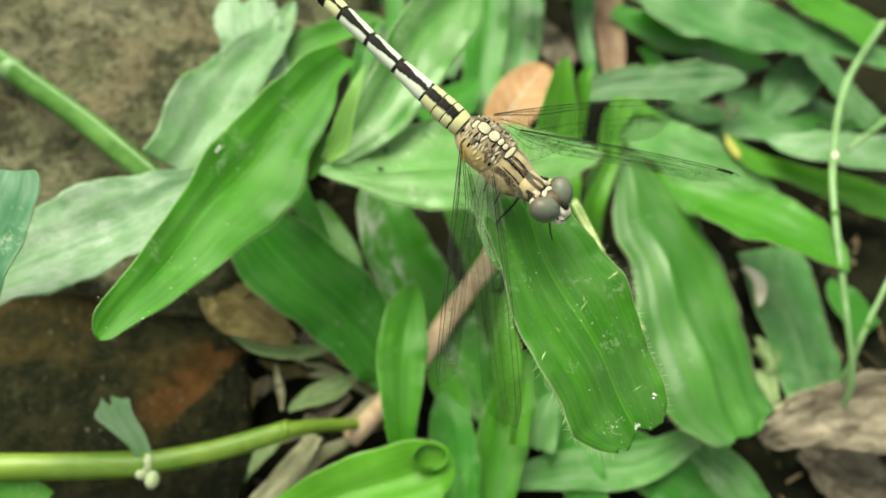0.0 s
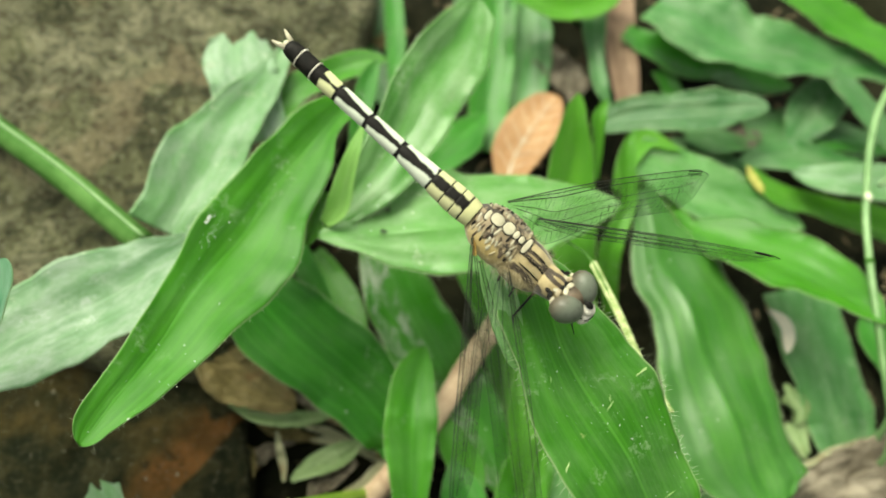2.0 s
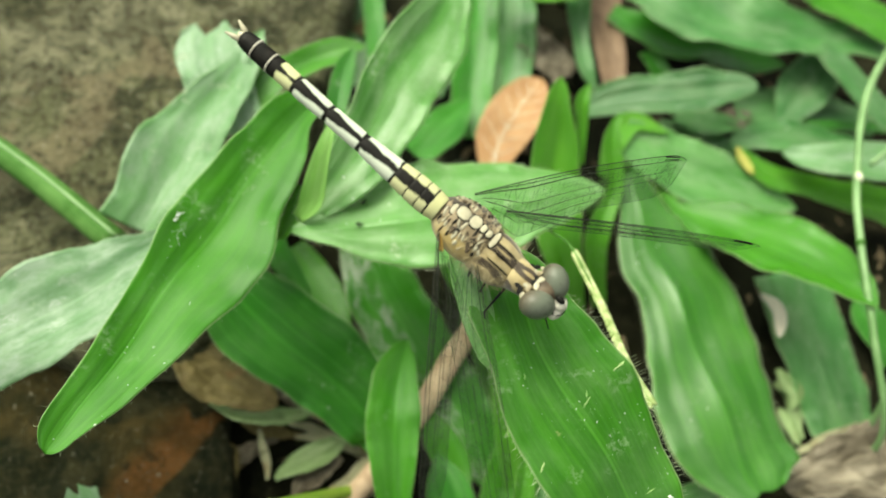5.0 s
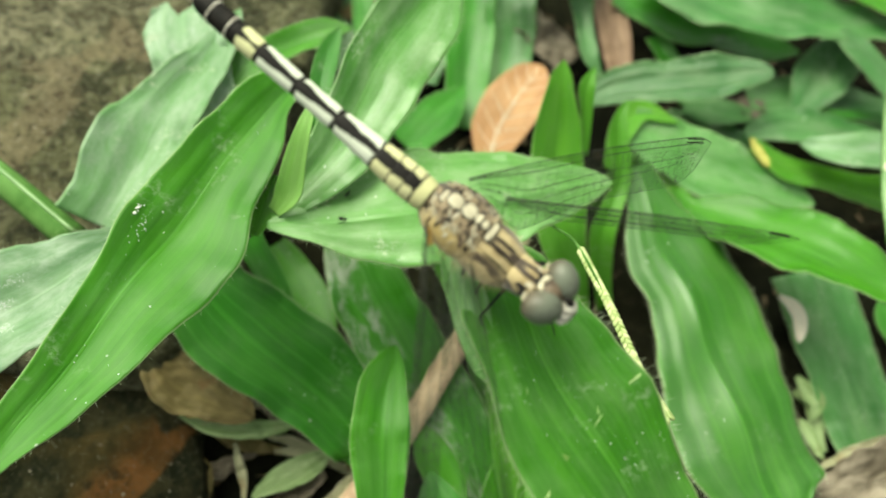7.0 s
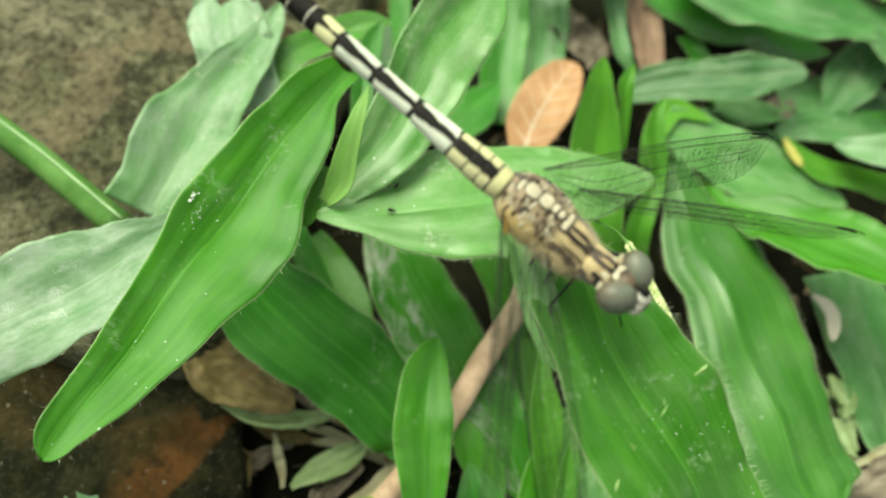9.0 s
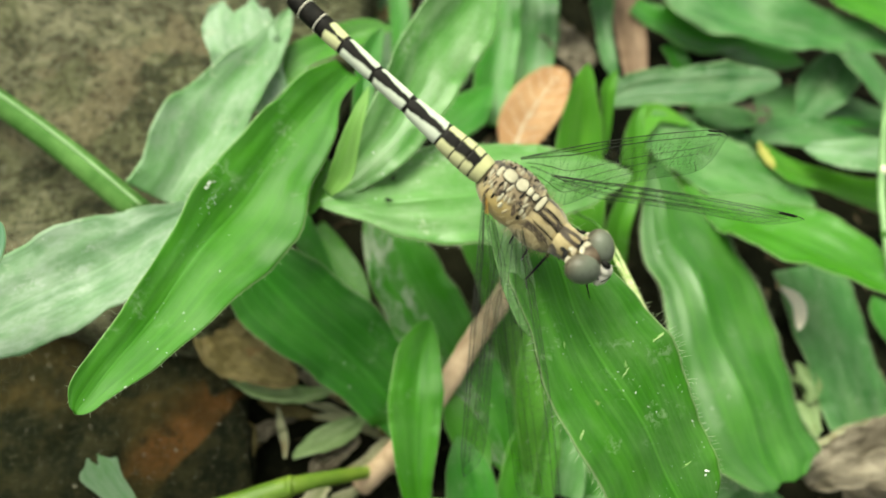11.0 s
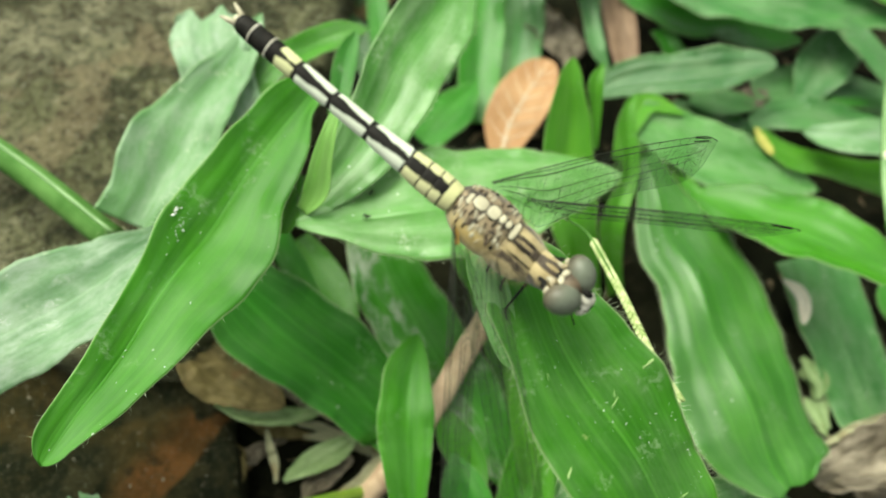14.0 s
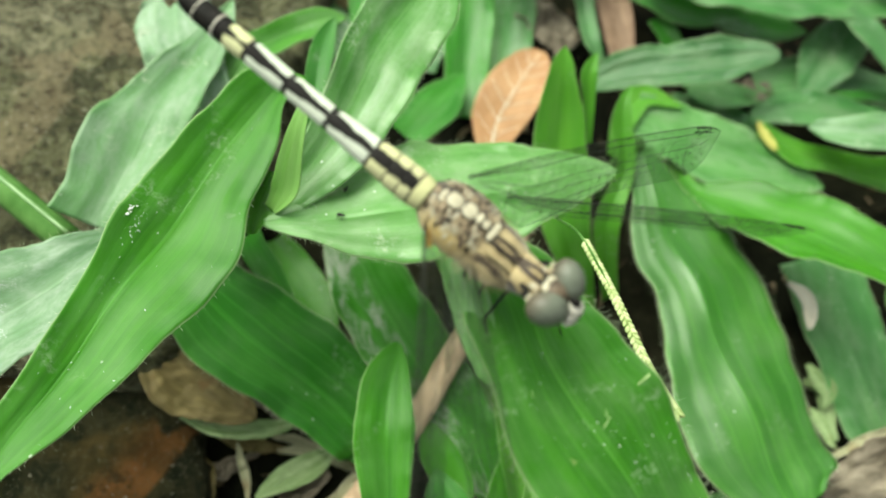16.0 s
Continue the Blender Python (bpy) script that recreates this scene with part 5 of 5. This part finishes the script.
# ---- litter and grit ----
def leaf_litter():
    rng = np.random.RandomState(21)
    pieces = []
    for k in range(680):
        x, y = rng.uniform(-42, 72), rng.uniform(-48, 56)
        z = ground_height(x, y) - 0.1
        a = rng.rand() * math.pi * 2
        ln = rng.uniform(1.2, 5.0) if k % 3 else rng.uniform(0.5, 1.6)
        d = np.array([math.cos(a), math.sin(a), 0.12 * rng.randn()])
        s = np.array([-d[1], d[0], 0.0])
        w = ln * rng.uniform(0.04, 0.22) if k % 3 else ln * 0.5
        pts = [np.array([x, y, z]) + d * ln * (t - 0.5) + [0, 0, 0.3 * rng.randn()] for t in (0, 0.33, 0.66, 1.0)]
        vs = [p + s * w * q + [0, 0, h] for p in pts for q, h in ((-0.5, 0.1), (0.0, 0.35), (0.5, 0.1), (0.0, -0.1))]
        fs = [(4 * i + j, 4 * i + (j + 1) % 4, 4 * i + 4 + (j + 1) % 4, 4 * i + 4 + j) for i in range(3) for j in range(4)]
        fs += [(3, 2, 1, 0), (12, 13, 14, 15)]
        pieces.append((np.array(vs), fs))
    v, f = joined(pieces)
    return tagged(mesh_ob("leaf_litter", v * MM, f, LITTER), "brown dry scraps of leaf and straw on soil", "leaf litter", kind="stuff")


def grit_on(block, count, seed, label):
    """Small grains lying on the upper faces of a block."""
    rng = np.random.RandomState(seed)
    ups = [v for v in block.data.vertices if v.normal.z > 0.5]
    m = block.matrix_basis
    pieces = []
    for k in range(count):
        v = ups[rng.randint(len(ups))]
        p = np.array(m @ v.co) / MM + [rng.uniform(-0.9, 0.9), rng.uniform(-0.9, 0.9), 0.02]
        r = 0.05 + 0.15 * rng.rand() ** 6
        pieces.append(ellipsoid(p, (r * 1.3, r, r * 0.8), 5, 3, Euler(tuple(rng.rand(3) * 3)).to_quaternion()))
    vv, ff = joined(pieces)
    return tagged(mesh_ob("grit", vv * MM, ff, GRIT, smooth=False), label, "grit", kind="stuff")


leaf_litter()
grit_on(STONE_BLOCK, 1500, 31, "pale mineral grains strewn over the stone")
grit_on(BRICK_BLOCK, 900, 32, "pale sandy grains strewn over the brick")


# ---- dragonfly ----
def dragonfly():
    """Local axes in millimetres: x towards the head, y to its left, z up; the origin lies where abdomen and thorax meet."""
    ob = thing("dragonfly", "small cream and black dragonfly perched on a grass blade", "dragonfly")
    fwd = Vector((0.768, -0.616, -0.177)).normalized()
    lft = Vector((0, 0, 1)).cross(fwd).normalized()
    top = fwd.cross(lft)
    m = Matrix((fwd, lft, top)).transposed().to_4x4()
    m.translation = Vector((-8.48, -21.28, 46.38)) * MM
    ob.matrix_basis = m
    inv = np.array(m.inverted())

    def local(p):
        return (inv @ np.array([p[0] * MM, p[1] * MM, p[2] * MM, 1.0]))[:3] / MM

    # abdomen: ten rings from the thorax back to the tail
    ends = [0, 0.95, 1.75, 2.75, 4.1, 7.4, 10.6, 13.65, 15.95, 17.4, 18.5]
    half = [1.02, 1.16, 1.17, 1.12, 1.00, 0.78, 0.74, 0.77, 0.80, 0.78, 0.68]
    mats = [PLAIN_RING, YELLOW_RING, YELLOW_RING, YELLOW_RING, WHITE_RING, WHITE_RING, WHITE_RING, HALF_RING, DARK, DARK]

    def lift(x):
        return 0.62 * (x / 18.5) ** 2

    for a, b, ra, rb, mat in zip(ends, ends[1:], half, half[1:], mats):
        nu, nv = 28, 8
        verts, uvs, faces = [], [], []
        for i in range(nv + 1):
            t = i / nv
            r = ra + (rb - ra) * t - 0.07 * math.exp(-((t - 1) / 0.06) ** 2) - 0.05 * math.exp(-(t / 0.06) ** 2)
            for j in range(nu + 1):
                s = 2 * j / nu - 1
                ang = math.pi * s - radians(17)
                x = a + (b - a) * t
                verts.append((-x, r * math.sin(ang), 0.92 * r * math.cos(ang) + lift(x)))
                uvs.append((s, t))
        for i in range(nv):
            for j in range(nu):
                q = i * (nu + 1) + j
                faces.append((q, q + 1, q + nu + 2, q + nu + 1))
        mesh_ob("abdomen_segment", np.array(verts) * MM, faces, mat, ob, uvs=uvs)
    for x in (15.95, 17.4):
        v, f = tube_data([(-x + 0.06, 0, lift(x)), (-x - 0.04, 0, lift(x))], [0.82, 0.81], 24)
        mesh_ob("pale_ring", v * MM, f, FACE, ob, "thin pale ring")
    v, f = ellipsoid((-18.5, 0, 0.6), (0.35, 0.62, 0.56))
    mesh_ob("tail_end", v * MM, f, DARK, ob)
    for s in (-1, 1):
        v, f = tube_data([(-18.5, 0.3 * s, 0.7), (-19.1, 0.5 * s, 0.8), (-19.7, 0.7 * s, 0.9)], [0.22, 0.2, 0.07], 8)
        mesh_ob("cercus", v * MM, f, CREAM, ob, "cream tail appendage")
    v, f = ellipsoid((-18.7, 0, 0.75), (0.4, 0.3, 0.25))
    mesh_ob("tail_plate", v * MM, f, CREAM, ob)

    # thorax: two fused bulges, hairy
    v, f = joined([ellipsoid((2.5, 0.3, -0.45), (3.1, 2.1, 2.05), 28, 20), ellipsoid((4.9, 0.12, -0.6), (2.7, 1.9, 1.9), 28, 20)])
    body = mesh_ob("thorax", v * MM, f, THORAX, ob, "tan thorax with dark stripes")
    for x, y, z, ax, ay in ((0.7, 0.2, 1.20, 0.20, 0.46), (1.45, 0.25, 1.54, 0.52, 0.48), (2.48, 0.28, 1.61, 0.44, 0.50), (3.2, 0.3, 1.58, 0.22, 0.34), (3.72, 0.3, 1.50, 0.22, 0.30), (4.3, 0.3, 1.33, 0.22, 0.70)):
        v, f = ellipsoid((x, y, z - 0.035), (ax + 0.10, ay + 0.10, 0.07), 16, 10)
        mesh_ob("plate_rim", v * MM, f, DARK, body, "dark rim of a plate")
        v, f = ellipsoid((x, y, z), (1.0, 1.0, 0.065), 20, 12)
        v = v - [x, y, z]
        v[:, :2] = np.sign(v[:, :2]) * np.abs(v[:, :2]) ** 0.8 * [ax, ay]
        mesh_ob("dorsal_plate", (v + [x, y, z]) * MM, f, CREAM, body, "smooth cream plate")
    rng = np.random.RandomState(3)
    for s, rows in ((-1, ((27, 13), (42, 14), (57, 9))), (1, ((30, 13), (47, 14), (64, 12), (82, 10)))):
        for row, (deg, count) in enumerate(rows):
            for k in range(count):
                x = 0.15 + 4.3 * (k + 0.3 + 0.4 * rng.rand()) / count
                phi = radians(deg + 5 * rng.randn()) * s
                r = math.sqrt(max(0.1, 1 - ((x - 2.5) / 3.15) ** 2))
                y, z = 0.3 + 2.12 * r * math.sin(phi), -0.45 + 2.07 * r * math.cos(phi)
                turn = Euler((-phi, 0, 0.28 * rng.randn())).to_quaternion()
                v, f = ellipsoid((x, y, z), (0.07 + 0.09 * rng.rand(), 0.22 + 0.20 * rng.rand(), 0.045), 10, 6, turn)
                mesh_ob("wing_base_knob", v * MM, f, (CREAM, DARK, KNOB, CREAM, BROWN)[(2 * k + row) % 5], body)
    pieces = []
    for k in range(1500):
        d = unit(rng.randn(3))
        if d[2] < -0.5:
            continue
        p = np.array([4.2, 0, -0.5]) + d * [3.4, 1.95, 1.95]
        pieces.append(tube_data([p - d * 0.2, p + unit(d + 0.4 * rng.randn(3)) * (0.2 + 0.4 * rng.rand())], [0.011, 0.004], 3))
    v, f = joined(pieces)
    mesh_ob("thorax_hair", v * MM, f, FUZZ, body, "fine pale hairs")["kind"] = "stuff"
    for s in (-1, 1):
        for y in (0.35, 1.0):
            v, f = tube_data(spline([(4.6, s * y, 1.34 - 0.3 * y * y), (5.8, s * y * 0.95, 1.2 - 0.33 * y * y), (7.1, s * y * 0.8, 0.62 - 0.3 * y * y)], 10), [0.03, 0.05, 0.07, 0.085, 0.08, 0.085, 0.075, 0.08, 0.07, 0.04], 6)
            mesh_ob("dark_stripe", v * MM, f, DARK, body)

    # head
    head = mesh_ob("head", *[q * MM if isinstance(q, np.ndarray) else q for q in ellipsoid((9.3, 0, 0.3), (1.0, 1.5, 1.2), 24, 16)], BROWN, ob, "head with dark marked nape")
    for s in (-1, 1):
        turn = Euler((0, radians(14), radians(-40 * s))).to_quaternion()
        v, f = ellipsoid((9.45, 1.12 * s, 0.72), (1.33, 1.04, 1.13), 28, 20, turn)
        mesh_ob("eye", v * MM, f, EYE, head, "large glossy grey-green compound eye")
    v, f = joined([ellipsoid((10.75, 0, 0.8), (0.5, 0.5, 0.5)), ellipsoid((10.85, 0, 0.1), (0.55, 1.0, 0.65))])
    mesh_ob("face", v * MM, f, FACE, head, "whitish face")
    v, f = joined([ellipsoid((10.45, 0, 1.4), (0.4, 0.26, 0.25), 10, 8), ellipsoid((10.8, 0, 0.46), (0.56, 0.85, 0.14), 12, 8)])
    mesh_ob("face_bar", v * MM, f, DARK, head)
    for x, y, w, mat in (
        (7.45, 0, 0.46, CREAM), (7.45, 0.82, 0.3, DARK), (7.45, -0.82, 0.3, DARK), (7.85, 0.44, 0.38, CREAM), (7.85, -0.44, 0.38, CREAM), (7.85, 1.12, 0.28, DARK),
        (7.85, -1.12, 0.28, DARK), (8.2, 0, 0.36, DARK), (8.2, 0.72, 0.3, KNOB), (8.2, -0.72, 0.3, KNOB), (8.55, 0.3, 0.28, CREAM), (8.55, -0.3, 0.28, CREAM),
        (8.25, 1.36, 0.26, CREAM), (8.25, -1.36, 0.26, CREAM), (8.6, 0.95, 0.24, DARK), (8.6, -0.95, 0.24, DARK),
    ):
        v, f = ellipsoid((0, 0, 0), (1, 1, 1), 16, 8)
        v = np.sign(v) * np.abs(v) ** [0.6, 0.75, 1.0] * [0.20, w * 1.05, 0.05]
        v[:, 0] += 0.25 * v[:, 1] * np.sign(y)
        turn = Euler((-0.45 * y, -0.25, 0.15 * y)).to_matrix()
        v = v @ np.array(turn).T + [x, y, 0.98 + 0.28 * (x - 7.5) - 0.24 * y * y]
        mesh_ob("nape_plate", v * MM, f, mat, head)
    v, f = tube_data([(6.8, 0, -0.15), (7.9, 0, 0.1), (9.0, 0, 0.2)], [1.3, 1.15, 1.0], 16)
    mesh_ob("neck", v * MM, f, THORAX, ob)

    # wings: root, tip, direction of the chord, greatest chord
    def wing(root, tip, chord, width, hind, amber=False, weight=0.8, mark=True):
        root, tip, chord = np.array(local(root)), np.array(local(tip)), np.array(chord, float)
        axis = unit(tip - root)
        length = np.linalg.norm(tip - root)
        rot = np.array(m.to_3x3().inverted())
        chord = rot @ chord
        chord = unit(chord - axis * (axis @ chord))
        nor = np.cross(axis, chord)

        def point(s, q, lift=0.0):
            wide = width * (min(1.0, (s + 0.05) / 0.28) ** 0.8) * (1 - max(0.0, (s - 0.5) / 0.502) ** 13) if s < 1 else 0.0
            if hind:
                wide *= 1.0 + 0.25 * math.exp(-((s - 0.25) / 0.16) ** 2)
            lead = 0.35 * math.sin(math.pi * min(s, 1.0)) - 1.1 * max(0.0, (s - 0.9) / 0.1) ** 2 * 0.6
            corr = 0.10 * math.sin(q * 18) * (1 - s)
            return root + axis * (length * s) + chord * (-lead + wide * q) + nor * (corr + lift + 0.6 * s * (1 - s))

        ns, nq = 40, 10
        verts = [point(i / ns, j / nq) for i in range(ns + 1) for j in range(nq + 1)]
        faces = [(i * (nq + 1) + j, i * (nq + 1) + j + 1, (i + 1) * (nq + 1) + j + 1, (i + 1) * (nq + 1) + j) for i in range(ns) for j in range(nq)]
        wob = mesh_ob("wing", np.array(verts) * MM, faces, WING, ob, "clear veined wing")
        wob.visible_shadow = False
        lines = []
        edge = [point(i / 30, 0.0, 0.012) for i in range(31)]
        v, f = tube_data(edge, np.linspace(0.050, 0.036, 31) * weight, 6)
        mesh_ob("leading_vein", v * MM, f, VEIN, wob)
        for q, s0, s1, r in ((0.07, 0.0, 0.5, 0.045), (0.14, 0.0, 0.97, 0.055), (0.34, 0.03, 0.95, 0.036), (0.5, 0.05, 0.9, 0.036), (0.7, 0.08, 0.75, 0.030), (1.0, 0.0, 1.0, 0.026)):
            k = 30
            bend = [q + (0.12 * math.sin(3.0 * i / k) if 0.2 < q < 0.9 else 0.0) for i in range(k + 1)]
            lines.append(tube_data([point(s0 + (s1 - s0) * i / k, bend[i], 0.01) for i in range(k + 1)], np.linspace(r, r * 0.6, k + 1) * weight, 5))
        rw = np.random.RandomState(int(abs(tip[1]) * 100) % 999)
        bands = [(0.0, 0.14, 28), (0.14, 0.36, 34), (0.36, 0.55, 36), (0.55, 0.78, 36), (0.78, 1.0, 38)]
        for q0, q1, count in bands:
            for i in range(count):
                s = 0.06 + 0.9 * (i + 0.9 * rw.rand()) / count
                a, b = point(s, q0, 0.01), point(min(0.99, s + 0.012 * rw.randn()), q1, 0.01)
                lines.append(tube_data([a, b], [0.015 * weight] * 2, 3))
        # six-sided cells between the long veins
        dq, ds = 0.085, 0.021
        for r in range(9):
            q0 = 0.22 + dq * r
            for c in range(int(0.68 / ds)):
                s0 = 0.27 + ds * (c + 0.5 * (r % 2)) + 0.003 * rw.randn()
                if s0 > 0.95 - 0.12 * max(0.0, q0 - 0.5):
                    continue
                pts = [point(s0, q0 + dq * 0.33, 0.01), point(s0 + ds * 0.5, q0, 0.01), point(s0 + ds, q0 + dq * 0.33, 0.01)]
                lines.append(tube_data(pts, [0.011 * weight] * 3, 3))
                lines.append(tube_data([pts[0], point(s0 + 0.002 * rw.randn(), q0 + dq, 0.01)], [0.011 * weight] * 2, 3))
        v, f = joined(lines)
        mesh_ob("vein_net", v * MM, f, VEIN, wob, "dark net of veins")
        if mark:
            v, f = joined([tube_data([point(0.88, 0.02, 0.02), point(0.955, 0.03, 0.02)], [0.06, 0.06], 6), tube_data([point(0.88, 0.1, 0.02), point(0.955, 0.1, 0.02)], [0.045, 0.045], 6)])
            mesh_ob("wing_mark", v * MM, f, DARK, wob, "dark mark near the wing tip")
        k = 8
        patch = [point(0.005 + 0.06 * i / k, 0.08 + 0.34 * j / k, 0.03) for i in range(k + 1) for j in range(k + 1)]
        pf = [(i * 9 + j, i * 9 + j + 1, i * 9 + j + 10, i * 9 + j + 9) for i in range(k) for j in range(k)]
        if amber:
            mesh_ob("amber_patch", np.array(patch) * MM, pf, AMBER, wob, "amber patch at the wing base")
        return wob

    wing((-6.0, -20.2, 47.0), (12.9, -13.3, 42.4), (0.1, -0.35, -0.9), 4.3, True)
    wing((-3.8, -21.5, 46.8), (16.3, -22.8, 44.9), (0.1, 0.25, -0.96), 4.0, False)
    wing((-8.8, -23.1, 46.5), (-10.0, -41.3, 40.0), (0.62, 0.3, -0.72), 3.5, True, True, 0.8, False)
    wing((-6.2, -24.4, 46.1), (-3.0, -44.3, 39.5), (-0.47, 0.24, -0.7), 4.4, False, False, 0.62, False)

    # legs: hip, knee, ankle, foot in world millimetres
    for hip, knee, ankle, foot in (
        ((-2.8, -25.0, 44.4), (-3.3, -25.3, 41.5), (-4.8, -26.9, 40.8), (-4.2, -29.6, 39.2)),
        ((-3.6, -24.2, 44.4), (-4.6, -24.6, 42.0), (-5.0, -25.2, 40.6), (-4.6, -26.0, 40.2)),
        ((-4.6, -23.4, 44.4), (-5.6, -23.4, 42.0), (-5.9, -24.0, 40.6), (-5.4, -24.8, 40.2)),
        ((-1.4, -25.4, 44.4), (-0.6, -26.0, 42.2), (0.0, -27.2, 40.4), (0.3, -27.8, 39.8)),
        ((-2.4, -24.4, 44.4), (-1.4, -24.8, 42.2), (-1.0, -25.8, 40.6), (-0.6, -26.4, 40.2)),
        ((-3.6, -23.4, 44.4), (-2.6, -23.4, 42.2), (-2.4, -24.4, 40.8), (-2.0, -25.0, 40.4)),
    ):
        pts = [np.array(local(p)) for p in (hip, knee, ankle, foot)]
        pieces = [tube_data([pts[0], pts[1]], [0.15, 0.11], 8), tube_data([pts[1], pts[2]], [0.11, 0.07], 8), tube_data([pts[2], pts[3]], [0.07, 0.04], 6)]
        for i in range(9):
            a = pts[1] + (pts[2] - pts[1]) * (i + 0.5) / 9
            pieces.append(tube_data([a, a + 0.35 * unit(np.cross(pts[2] - pts[1], [0.3, 0.5, 1.0])) * (1 if i % 2 else -1)], [0.02, 0.008], 3))
        v, f = joined(pieces)
        mesh_ob("leg", v * MM, f, LEG, ob, "thin bristly black leg")
    return ob


DRAGONFLY = dragonfly()


# ---- small insects on a blade ----
def tiny_insect(x, y, z, turn):
    v, f = joined([ellipsoid((0, 0, 0.3), (0.30, 0.14, 0.13), 10, 8), ellipsoid((0.36, 0, 0.3), (0.13, 0.11, 0.10), 8, 6)] + [tube_data([(0.2 * k, 0.1 * s, 0.25), (0.22 * k, 0.3 * s, 0.35), (0.28 * k, 0.45 * s, 0.0)], 0.018, 4) for k in (-1, 0, 1) for s in (-1, 1)])
    ob = mesh_ob("tiny_insect", v * MM, f, LEG)
    ob.matrix_basis = pose(x * MM, y * MM, z * MM, 0, 0, turn)
    return tagged(ob, "tiny dark insect sitting on a grass blade", "insect", "tiny insects")


tiny_insect(-15.1, -6.7, 20.2, 20)
tiny_insect(-13.6, -6.6, 20.2, 60)
tiny_insect(-14.1, -9.2, 20.2, -10)



# ---- movement: the abdomen end sinks a little while the insect rests ----
TILT = [(0.0, 0.5), (4.7, 0.5), (7.5, 0.0), (10.2, 0.0), (12.5, -0.6), (16.0, -0.6)]


def motions():
    rest = DRAGONFLY.matrix_basis.copy()
    walk(DRAGONFLY, [(t, rest @ pose(0, 0, 0, 0, a, 0)) for t, a in TILT])


motions()
